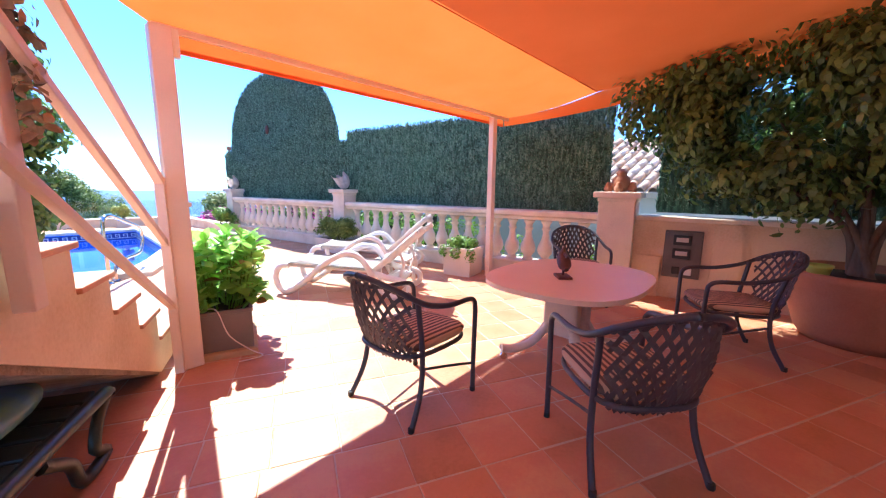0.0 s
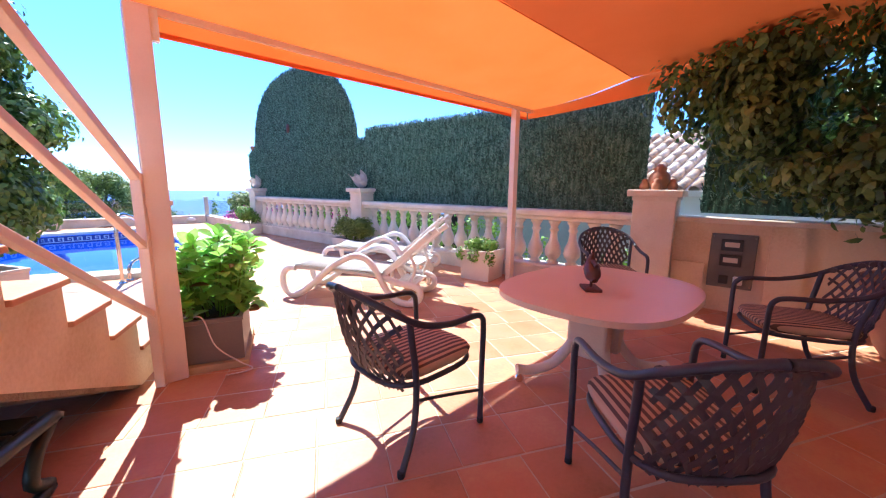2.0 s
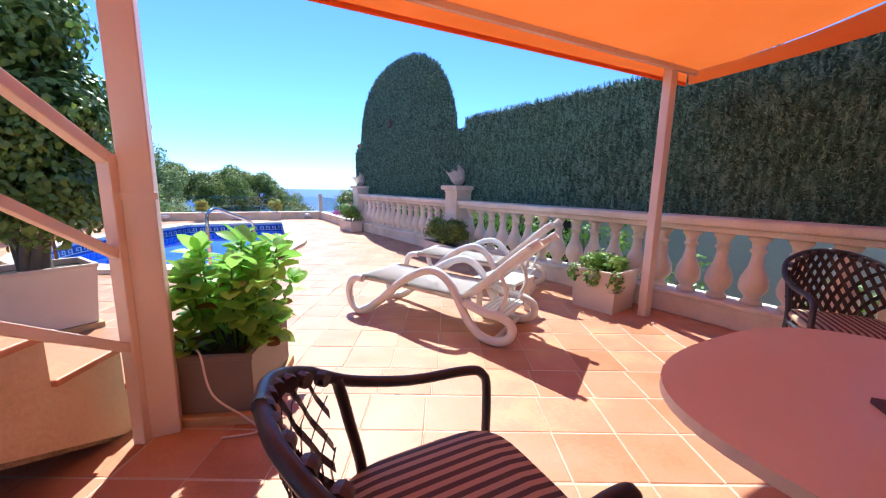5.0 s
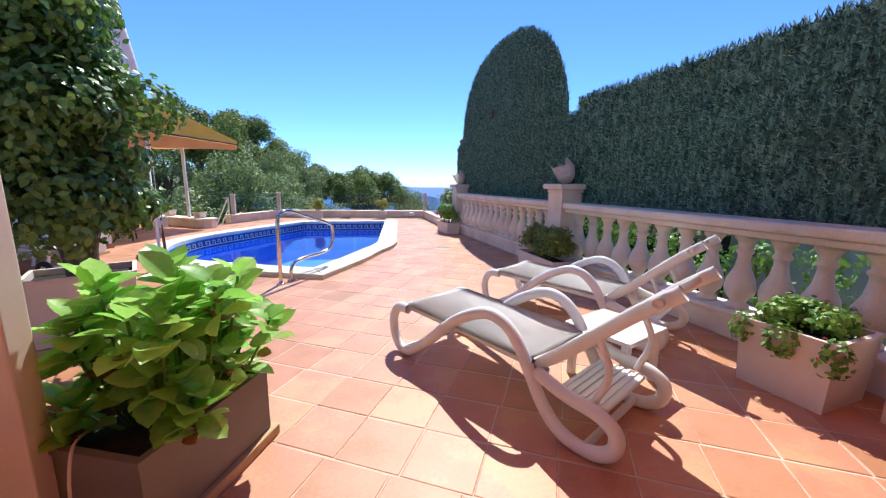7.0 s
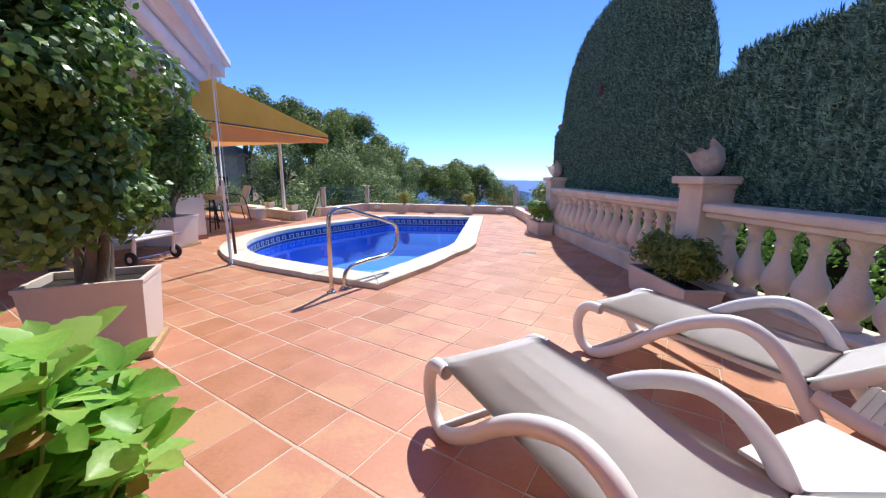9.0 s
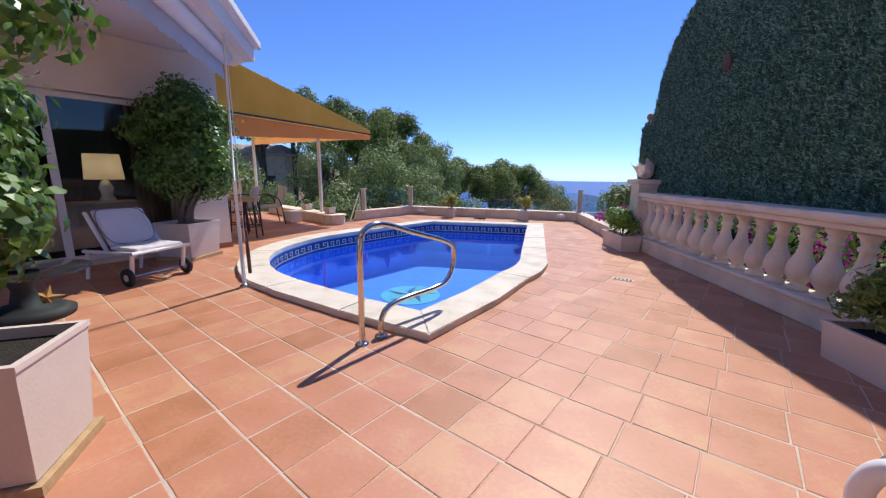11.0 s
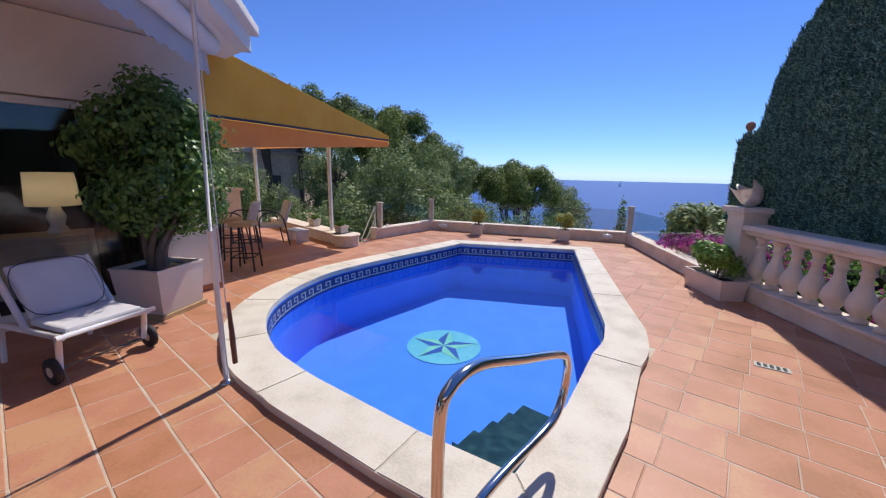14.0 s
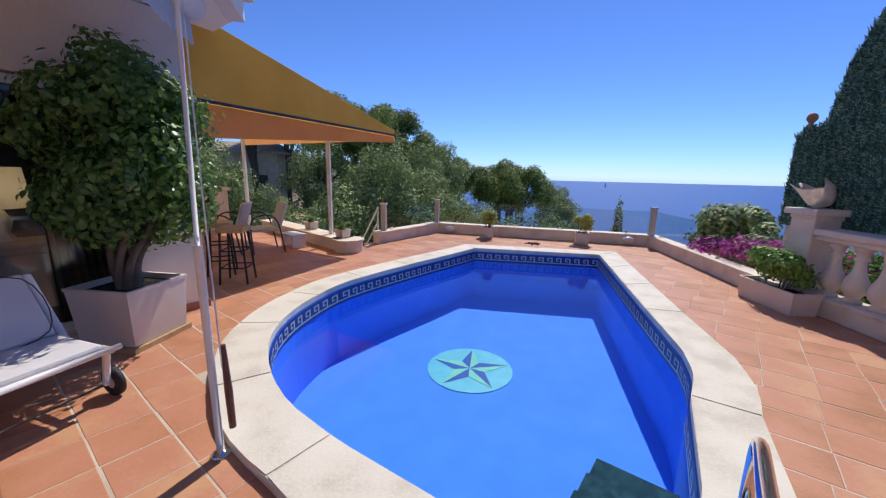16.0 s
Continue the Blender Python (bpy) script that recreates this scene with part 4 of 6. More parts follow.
for x in (-1.1, -4.7):
    cu = thing("curtain", HM @ pose(x, 0.42, 0.02), "taupe floor-length curtain drawn aside", "curtain", "curtains")
    bm = bmesh.new()
    cols = [[bm.verts.new((0.42 * i / 40, 0.035 * math.sin(i * 1.1), z)) for z in (0.0, 1.1, 2.3)] for i in range(41)]
    for a, b in zip(cols, cols[1:]):
        for q in range(2):
            bm.faces.new((a[q], b[q], b[q + 1], a[q + 1]))
    bmesh.ops.solidify(bm, geom=list(bm.faces), thickness=0.006)
    part("cloth", bm, CURTAIN, cu, smooth=True)
# plain walls added out of view: close the covered side and block sky light
tagged(part("light_block_back", bx(-1.0, 7.0, -1.75, -1.5, 0, 6.0), WHITE_WALL), "unseen plain cream back wall added to block sky light", "wall", kind="structure")
tagged(part("light_block_left", bx(-1.0, -0.75, -1.5, 0.15, 0, 6.0), WHITE_WALL), "unseen plain cream side wall added to block sky light", "wall", kind="structure")

# ---- yellow awning at the far side ----
ya = thing("yellow_awning", Matrix.Identity(4), "yellow canvas awning with a navy binding on slim posts", "awning")


def sheet(name, pts, mat, parent, label="", thick=0.0):
    bm = bmesh.new()
    bm.faces.new([bm.verts.new(p) for p in pts])
    bmesh.ops.recalc_face_normals(bm, faces=bm.faces)
    if thick:
        bmesh.ops.solidify(bm, geom=list(bm.faces), thickness=thick)
    return part(name, bm, mat, parent, label)


W0, T1, T2, W1 = Vector((-2.62, 9.75, 3.12)), Vector((-1.66, 13.77, 2.34)), Vector((-6.6, 15.6, 2.34)), Vector((-7.4, 12.0, 3.12))
N0 = Vector((-2.62, 9.75, 2.22))
sheet("canopy", [W0, T1, T2, W1], CANVAS_YELLOW, ya)
sheet("side_cheek", [N0 + Vector((0.004, 0, 0)), T1 + Vector((0.004, 0, -0.1)), T1 + Vector((0.004, 0, -0.006)), W0 + Vector((0.004, 0, -0.006))], CANVAS_YELLOW, ya, "yellow triangular side cheek")
bm = bmesh.new()
bar(bm, N0 + Vector((0.01, 0, 0.0)), T1 + Vector((0.01, 0, -0.1)), 0.012, 0.035)
part("binding", bm, NAVY, ya, "navy edge binding")
sheet("front_valance", [T1 + Vector((0, 0.004, -0.006)), T2 + Vector((0, 0.004, -0.006)), T2 + Vector((0, 0.004, -0.2)), T1 + Vector((0, 0.004, -0.2))], CANVAS_BACKLIT, ya, "front valance with backlit orange in its colour")
# added sheet standing in for the canopy's glowing backlit underside
sheet("backlit_underside_sheet", [N0 + Vector((-0.02, 0, -0.02)), T1 + Vector((-0.02, 0, -0.13)), T1 + Vector((-0.02, 0, -0.24)), N0 + Vector((-0.02, 0, -0.4))], CANVAS_BACKLIT, ya, "added orange sheet coloured like the backlit yellow underside")
for x, y, z0 in ((-2.84, 13.22, 0.24), (-6.2, 15.1, 0.0)):
    part("post", bx(x - 0.035, x + 0.035, y - 0.035, y + 0.035, z0, 2.5, 0.006), WHITE_PAINT, ya)

# ---- orange awning over the table ----
oa = thing("orange_awning", Matrix.Identity(4), "orange canvas awning over the dining corner on painted posts", "awning")
bm = bmesh.new()
ys = [3.42, 3.0, 2.55, 2.1, 1.6, 1.0, 0.5, 0.0, -0.5, -1.0, -1.48]


def roof_z(x, y):
    z = 2.3 + (3.42 - y) * 0.135 if y > 2.1 else 2.478 + (2.1 - y) * 0.11
    f = (x - 1.2) / 4.2
    z -= 0.05 * math.sin(math.pi * min(1, max(0, (3.42 - y) / 1.32 if y > 2.1 else (2.1 - y) / 4.45)))
    if f < 0:
        z += 0.18 * min(1.0, -f * 4) ** 1.2
    return z


rows = []
for y in ys:
    xl = 1.2 - 0.9 * min(1, (3.42 - y) / 1.0) ** 0.8 - 0.12 * (3.42 - y)
    rows.append([bm.verts.new((xl + (5.35 + 0.03 * (3.42 - y) - xl) * i / 24, y + (0.06 * i / 24), roof_z(xl + (5.4 - xl) * i / 24, y))) for i in range(25)])
b2 = bmesh.new()
for q, (a, b) in enumerate(zip(rows, rows[1:])):
    tgt = bm if q < 3 else b2
    for i in range(24):
        four = (a[i], a[i + 1], b[i + 1], b[i])
        tgt.faces.new(four if q < 3 else [tgt.verts.new(v.co) for v in four])
bmesh.ops.delete(bm, geom=[v for v in bm.verts if not v.link_faces], context="VERTS")
bmesh.ops.remove_doubles(b2, verts=b2.verts, dist=0.0005)
for t_ in (bm, b2):
    bmesh.ops.recalc_face_normals(t_, faces=t_.faces)
part("front_canopy", bm, CANVAS_ORANGE, oa, "bright orange front cloth", smooth=True)
part("rear_canopy", b2, CANVAS_REAR, oa, "less translucent orange rear cloth", smooth=True)
sheet("front_valance", [(1.2, 3.425, 2.3), (5.36, 3.485, 2.3), (5.36, 3.485, 2.2), (1.2, 3.425, 2.16)], CANVAS_ORANGE, oa)
bm = bmesh.new()
bar(bm, (1.2, 3.43, 2.165), (5.36, 3.49, 2.205), 0.012, 0.03)
part("hem", bm, CANVAS_ORANGE, oa)
for y0 in (2.1, -0.3):
    bm = bmesh.new()
    tube(bm, [(x, y0 + 0.03, roof_z(x, y0) - 0.012) for x in np.linspace(0.6, 5.35, 14)], 0.004, 6)
    part("seam", bm, CANVAS_ORANGE, oa)
bm = bmesh.new()
hi, lo = [], []
for k in range(31):
    y = 3.48 - 4.96 * k / 30
    x = 5.37 + 0.13 * k / 30
    hi.append(bm.verts.new((x, y, roof_z(5.35, y) + 0.012)))
    lo.append(bm.verts.new((x + 0.02 * math.sin(y * 2.3), y, 2.2 + 0.075 * (3.48 - y) - 0.03 * abs(math.sin((3.48 - y) * 1.4)))))
for k in range(30):
    bm.faces.new((hi[k], hi[k + 1], lo[k + 1], lo[k]))
part("side_skirt", bm, CANVAS_ORANGE, oa, "orange side skirt", smooth=True)
part("front_beam", bx(1.2, 5.35, 3.38, 3.415, 2.26, 2.3), PAINT_PINK, oa)
p1 = part("post", bx(1.17, 1.29, 3.31, 3.4, 0, 2.27, 0.006), PAINT_PINK, oa, "salmon painted square post")
part("bracket", bx(1.29, 1.33, 3.33, 3.38, 2.1, 2.27), WHITE_PAINT, p1)
part("post", bx(5.0, 5.09, 3.4, 3.48, 0, 2.3, 0.006), PAINT_PINK, oa, "salmon painted square post")

# ---- outside stair ----
st = thing("stair", SM, "ochre rendered outside stair with terracotta treads", "stairs", kind="structure")
RUN, RISE, Z0 = 0.33, 0.2, 0.05
prof = [(-0.0, 0.0)]
for k in range(12):
    prof += [(RUN * k, Z0 + RISE * k - 0.03), (RUN * (k + 1), Z0 + RISE * k - 0.03)]
prof[0] = (0.0, 0.0)
prof += [(RUN * 12, Z0 + RISE * 11 - 0.6), (0.69, 0.0)]
bm = bmesh.new()
a = [bm.verts.new((x, 0, z)) for x, z in prof]
b = [bm.verts.new((x, -0.95, z)) for x, z in prof]
bm.faces.new(a)
bm.faces.new(b[::-1])
for i in range(len(a)):
    bm.faces.new((a[i], b[i], b[(i + 1) % len(a)], a[(i + 1) % len(a)]))
bmesh.ops.recalc_face_normals(bm, faces=bm.faces)
part("flight", bm, STUCCO, st)
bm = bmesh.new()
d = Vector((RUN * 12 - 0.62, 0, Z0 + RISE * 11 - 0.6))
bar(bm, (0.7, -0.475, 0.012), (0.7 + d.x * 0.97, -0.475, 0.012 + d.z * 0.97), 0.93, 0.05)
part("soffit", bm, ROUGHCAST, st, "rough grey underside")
for k in range(12):
    part("tread", bx(RUN * k - 0.035, RUN * (k + 1) - 0.002, -0.97, 0.02, Z0 + RISE * k - 0.03, Z0 + RISE * k, 0.006), TILE, st)
rl = thing("stair_railing", SM, "salmon painted metal stair railing", "railing")
part("newel", bx(0.715, 0.77, 0.095, 0.15, 0.0, 1.335, 0.004), PAINT_PINK, rl)
for z in (1.31, 0.9, 0.47):
    bm = bmesh.new()
    bar(bm, (0.745, 0.122, z), (3.8, 0.122, z + 3.055 * 0.6), 0.05 if z > 1 else 0.035, 0.05 if z > 1 else 0.04, 0.004)
    part("rail_bar", bm, PAINT_PINK, rl)
bm = bmesh.new()
bar(bm, (0.742, 0.13, 1.16), (0.68, 0.27, 1.16), 0.02, 0.03)
part("tie", bm, PAINT_PINK, rl)
lp2 = thing("stair_post", SM, "salmon painted post on the stair side with dried pods", "post")
part("shaft", bx(2.03, 2.11, 0.021, 0.08, 0.88, 2.75, 0.006), PAINT_PINK, lp2)
pp, oo = clumps([(2.01, 0.1, 2.5 - 0.085 * k, 0.05, 0.05, 0.07) for k in range(13)], 330, 9, 0.3)
cloud("dried_garland", pp, oo, 0.035, DRIED, lp2, "hanging garland of dried pods", long=1.5, seed=3)


# ---- table, chairs ----
def chair():
    t = thing("lattice_chair", Matrix.Identity(4), "dark metal armchair with woven lattice back and striped cushion", "chair", "chairs round the table")
    for s in (1, -1):
        arm = smooth_path([(0.29, s * 0.275, 0.0), (0.285, s * 0.28, 0.3), (0.285, s * 0.285, 0.56), (0.265, s * 0.287, 0.63), (0.2, s * 0.29, 0.655), (0.0, s * 0.3, 0.665), (-0.19, s * 0.298, 0.71), (-0.325, s * 0.25, 0.79), (-0.405, s * 0.13, 0.848), (-0.43, 0, 0.866)], 5)
        part("arm", tube(bmesh.new(), arm, 0.0165, 9), DARKFRAME, t, smooth=True)
        leg = smooth_path([(-0.235, s * 0.275, 0.735), (-0.21, s * 0.262, 0.62), (-0.175, s * 0.25, 0.42), (-0.2, s * 0.262, 0.2), (-0.3, s * 0.285, 0.0)], 6)
        part("rear_leg", tube(bmesh.new(), leg, 0.0165, 9), DARKFRAME, t, smooth=True)
        part("side_brace", tube(bmesh.new(), smooth_path([(0.283, s * 0.275, 0.2), (0.05, s * 0.26, 0.26), (-0.185, s * 0.256, 0.32)], 4), 0.009, 7), DARKFRAME, t, smooth=True)
        for x, y in ((0.29, 0.275), (-0.3, 0.285)):
            part("glide", lathe(bmesh.new(), [(0.017, 0), (0.019, 0.004), (0.018, 0.03)], 8, (x, s * y, 0)), BLACK, t)
    rim = [(0.29 * math.copysign(abs(math.cos(a)) ** 0.6, math.cos(a)) - 0.0, 0.262 * math.copysign(abs(math.sin(a)) ** 0.6, math.sin(a)), 0.4) for a in np.linspace(0, 2 * math.pi, 33)[:-1]]
    part("seat_frame", tube(bmesh.new(), rim, 0.014, 8, closed=True), DARKFRAME, t, smooth=True)
    bm = bmesh.new()
    lathe(bm, [(0.255, -0.028), (0.275, -0.01), (0.28, 0.008), (0.27, 0.024), (0.2, 0.036), (0.05, 0.038)], 40)
    for v in bm.verts:
        a = math.atan2(v.co.y, v.co.x)
        k = 1 / (abs(math.cos(a)) ** 4.5 + abs(math.sin(a)) ** 4.5) ** (1 / 4.5)
        v.co.x *= k * 1.0
        v.co.y *= k * 0.93
    part("cushion", bm, CUSHION, t, "brown and beige striped seat cushion", smooth=True, at=pose(0.01, 0, 0.442))

    def back(u, v):
        lo = Vector((-0.2 - 0.06 * (1 - u * u), 0.23 * u, 0.36))
        yy = 0.27 * u
        hi = Vector((-0.245 - 0.178 * (1 - u * u), yy, 0.745 + 0.116 * (1 - u * u)))
        p = lo.lerp(hi, v)
        p.x -= 0.03 * math.sin(v * math.pi)
        return p

    for sgn in (1, -1):
        for k in range(-9, 10):
            c = k * 0.2
            vs_ = [(max(-1, min(1, c + sgn * (v - 0.5) * 0.95)), v) for v in np.linspace(0, 1, 9) if abs(c + sgn * (v - 0.5) * 0.95) <= 1.02]
            if len(vs_) < 3:
                continue
            bm = bmesh.new()
            pr = None
            for i, (u, v) in enumerate(vs_):
                p = back(u, v)
                nrm = (back(min(1, u + 0.05), v) - back(max(-1, u - 0.05), v)).cross(back(u, min(1, v + 0.05)) - back(u, max(0, v - 0.05))).normalized()
                w = Vector((0, 1, 0)).lerp(Vector((0, 0, -sgn)), 0.45).normalized() * 0.0125
                q = p + nrm * 0.003 * (sgn if (i + k) % 2 else -sgn)
                e = [bm.verts.new(q - w + nrm * 0.0012), bm.verts.new(q + w + nrm * 0.0012), bm.verts.new(q + w - nrm * 0.0012), bm.verts.new(q - w - nrm * 0.0012)]
                if pr:
                    for j in range(4):
                        bm.faces.new((pr[j], pr[(j + 1) % 4], e[(j + 1) % 4], e[j]))
                pr = e
            part("strap", bm, STRAP, t)
    for k in range(11):
        u = -0.9 + 0.18 * k
        p = back(u, 0.995)
        part("wrap", lathe(bmesh.new(), [(0.019, -0.014), (0.0205, 0), (0.019, 0.014)], 9), STRAP, t, at=Matrix.Translation(p) @ Matrix.Rotation(radians(90), 4, "X") @ Matrix.Rotation(u * 0.9, 4, "Y"))
    return t


ch = chair()
ch.matrix_basis = pose(2.07, 1.93, 0, rz=1)
ch.scale = (0.95, 0.95, 0.97)
for x, y, r in ((2.425, 0.81, 47), (4.22, 0.54, 117), (4.80, 2.0, 216)):
    copy_thing(ch, pose(x, y, 0, rz=r))
tb = thing("dining_table", pose(3.25, 1.45, 0), "salmon resin dining table with a pedestal on castors", "table")
bm = bmesh.new()
ring_ = [(0.65 * math.copysign(abs(math.cos(a)) ** 0.72, math.cos(a)), 0.54 * math.copysign(abs(math.sin(a)) ** 0.72, math.sin(a))) for a in np.linspace(0, 2 * math.pi, 57)[:-1]]
prism(bm, ring_, 0.617, 0.65)
bmesh.ops.bevel(bm, geom=[e for e in bm.edges if abs(e.verts[0].co.z - e.verts[1].co.z) < 1e-4], offset=0.01, segments=3, affect="EDGES")
part("tabletop", bm, TABLE_TOP, tb)
for x in (-0.1, 0.1):
    part("pedestal", bx(x - 0.05, x + 0.05, -0.13, 0.13, 0.2, 0.617, 0.02), TABLE_BASE, tb)
part("pedestal_plate", bx(-0.24, 0.24, -0.2, 0.2, 0.59, 0.616, 0.008), TABLE_BASE, tb)
part("stretcher", bx(-0.06, 0.06, -0.05, 0.05, 0.24, 0.34, 0.015), TABLE_BASE, tb)
for k in range(4):
    a = radians((40, 140, 220, 320)[k])
    c, s_ = math.cos(a), math.sin(a)
    pts = smooth_path([(c * 0.1, s_ * 0.1, 0.42), (c * 0.17, s_ * 0.17, 0.26), (c * 0.28, s_ * 0.28, 0.13), (c * 0.42, s_ * 0.42, 0.085), (c * 0.52, s_ * 0.52, 0.095)], 5)
    lg = part("leg", tube(bmesh.new(), pts, 0.042, 10, ry=0.03), TABLE_BASE, tb, smooth=True)
    part("castor", lathe(bmesh.new(), [(0.008, -0.012), (0.027, -0.011), (0.029, 0), (0.027, 0.011), (0.008, 0.012)], 14), STEEL, lg, at=pose(c * 0.5, s_ * 0.5, 0.03, 90, 0, math.degrees(a)))
    part("castor_stem", tube(bmesh.new(), [(c * 0.5, s_ * 0.5, 0.035), (c * 0.5, s_ * 0.5, 0.08)], 0.01, 7), STEEL, lg)
bm = bx(-0.075, 0.075, -0.05, 0.05, 0, 0.018, 0.003)
tube(bm, [(0, 0, 0.015), (0, 0, 0.07)], 0.008, 7)
tube(bm, smooth_path([(-0.07, 0, 0.07), (-0.03, 0, 0.1), (0.02, 0, 0.14), (0.03, 0, 0.19), (0.0, 0, 0.235)], 4), [0.018, 0.026, 0.035, 0.043, 0.048, 0.05, 0.05, 0.05, 0.046, 0.042, 0.036, 0.03, 0.024, 0.018, 0.012, 0.01, 0.006], 10)
tube(bm, smooth_path([(-0.09, 0, 0.165), (0.0, 0, 0.18), (0.07, 0, 0.17)], 3), 0.012, 7)
tagged(part("carved_figure", bm, CARVED, at=pose(3.14, 1.46, 0.65, rz=40), smooth=True), "small dark red carved wooden figure on the table", "figurine")


# ---- sun loungers ----
def lounger():
    t = thing("sun_lounger", Matrix.Identity(4), "white resin sun lounger with mesh sling, backrest raised", "sun lounger", "white sun loungers")
    loop = [(0.16, 0.355), (0.07, 0.35), (0.005, 0.30), (-0.02, 0.2), (0.01, 0.09), (0.09, 0.035), (0.2, 0.06), (0.38, 0.19), (0.56, 0.35), (0.72, 0.46), (0.88, 0.525), (1.0, 0.51), (1.1, 0.43), (1.18, 0.3), (1.27, 0.15), (1.38, 0.055), (1.52, 0.035), (1.62, 0.09), (1.63, 0.18), (1.55, 0.235), (1.38, 0.26), (1.22, 0.31)]
    for y in (0.03, 0.63):
        pts = smooth_path([(x, y, z) for x, z in loop], 5)
        sr = part("side_frame", tube(bmesh.new(), pts, 0.031, 10, ry=0.036), WHITE_PLASTIC, t, smooth=True)
        yi = y + (0.045 if y < 0.3 else -0.045)
        part("seat_rail", tube(bmesh.new(), [(0.1, yi, 0.352), (0.7, yi, 0.335), (1.26, yi, 0.31)], 0.02, 8), WHITE_PLASTIC, t, smooth=True)
        part("back_rail", tube(bmesh.new(), smooth_path([(1.2, yi, 0.33), (1.35, yi, 0.45), (1.62, yi, 0.7), (1.74, yi, 0.8), (1.8, yi, 0.845)], 4), 0.02, 10, ry=0.034), WHITE_PLASTIC, t, smooth=True)
        part("prop", tube(bmesh.new(), smooth_path([(1.5, yi, 0.58), (1.56, yi, 0.42), (1.5, yi, 0.24)], 4), 0.018, 8), WHITE_PLASTIC, t, smooth=True)
    for (xa, za), (xb, zb), nm in (((-0.01, 0.395), (1.2, 0.35), "seat_sling"), ((1.19, 0.355), (1.745, 0.835), "back_sling")):
        bm = bmesh.new()
        g = []
        for i in range(25):
            f = i / 24
            drop = 0.07 * max(0, 1 - f / 0.12) ** 2 if nm == "seat_sling" else 0.0
            g.append([bm.verts.new((xa + (xb - xa) * f, 0.025 + 0.61 * j / 6, za + (zb - za) * f - drop - 0.012 * math.sin(math.pi * j / 6) * math.sin(math.pi * min(1, 0.1 + f)))) for j in range(7)])
        for a, b in zip(g, g[1:]):
            for j in range(6):
                bm.faces.new((a[j], b[j], b[j + 1], a[j + 1]))
        bmesh.ops.solidify(bm, geom=list(bm.faces), thickness=0.006)
        part(nm, bm, SLING, t, "taut off-white mesh sling", smooth=True)
    for x, z in ((0.06, 0.345), (0.12, 0.05), (1.73, 0.795), (1.5, 0.05)):
        part("cross_bar", tube(bmesh.new(), [(x, 0.03, z), (x, 0.63, z)], 0.02, 8), WHITE_PLASTIC, t, smooth=True)
    part("under_tray", bx(1.3, 1.56, 0.1, 0.56, 0.21, 0.235, 0.01), WHITE_PLASTIC, t)
    for k in range(6):
        part("tray_rib", bx(1.32 + k * 0.038, 1.335 + k * 0.038, 0.11, 0.55, 0.236, 0.243), WHITE_PLASTIC, t)
    return t


lo1 = lounger()
lo1.matrix_basis = pose(2.45, 4.725, 0, rz=-57)
copy_thing(lo1, pose(3.41, 5.64, 0, rz=-54))
sd = thing("side_table", pose(3.85, 4.13, 0, rz=-64), "small white resin side table between the loungers", "side table")
part("tabletop", bx(-0.22, 0.22, -0.22, 0.22, 0.33, 0.36, 0.006), WHITE_PLASTIC, sd)
for x in (-0.175, 0.175):
    for y in (-0.175, 0.175):
        part("leg", bx(x - 0.022, x + 0.022, y - 0.022, y + 0.022, 0, 0.33, 0.004), WHITE_PLASTIC, sd)
# wheeled chaise by the house
cz = thing("wheeled_lounger", pose(-1.78, 7.436, 0, rz=83), "white wheeled lounger with pale cushions, backrest up", "sun lounger")
for x in (0.03, 0.6):
    sr = part("side_rail", tube(bmesh.new(), [(x, -0.02, 0.36), (x, 0.85, 0.33)], 0.022, 8), WHITE_PLASTIC, cz, smooth=True)
    part("back_rail", tube(bmesh.new(), [(x, 0.42, 0.34), (x, 0.72, 0.78)], 0.024, 8, ry=0.016), WHITE_PLASTIC, cz, smooth=True)
    part("front_leg", tube(bmesh.new(), [(x, 0.04, 0.35), (x, 0.09, 0.1)], 0.022, 8), WHITE_PLASTIC, cz, smooth=True)
    part("rear_leg", tube(bmesh.new(), [(x, 0.78, 0.34), (x, 0.86, 0.0)], 0.02, 8), WHITE_PLASTIC, cz, smooth=True)
    wh = part("wheel", lathe(bmesh.new(), [(0.075, -0.02), (0.098, -0.016), (0.1, 0), (0.098, 0.016), (0.075, 0.02)], 24), BLACK, cz, at=pose(x + (-0.04 if x < 0.3 else 0.04), 0.09, 0.1, 0, 90), smooth=True)
    part("rim", lathe(bmesh.new(), [(0.02, -0.024), (0.07, -0.014), (0.074, 0), (0.07, 0.014), (0.02, 0.024)], 18), TABLE_BASE, wh, smooth=True)
part("axle", tube(bmesh.new(), [(0.0, 0.09, 0.1), (0.63, 0.09, 0.1)], 0.008, 7), STEEL, cz)
part("front_bar", tube(bmesh.new(), [(-0.01, -0.02, 0.37), (0.65, -0.02, 0.37)], 0.02, 8), WHITE_PLASTIC, cz, smooth=True)
part("seat_cushion", bx(0.06, 0.57, 0.0, 0.45, 0.365, 0.415, 0.02), CHAISE_CLOTH, cz)
bk = part("back_cushion", bx(0.07, 0.56, -0.028, 0.028, 0.0, 0.46, 0.022), CHAISE_CLOTH, cz, at=pose(0, 0.44, 0.41, -33))
part("piping", tube(bmesh.new(), smooth_path([(0.1, -0.03, 0.03), (0.53, -0.03, 0.03), (0.54, -0.03, 0.42), (0.1, -0.03, 0.43)], 5, True), 0.004, 5, closed=True), DARKFRAME, bk, "dark piping")
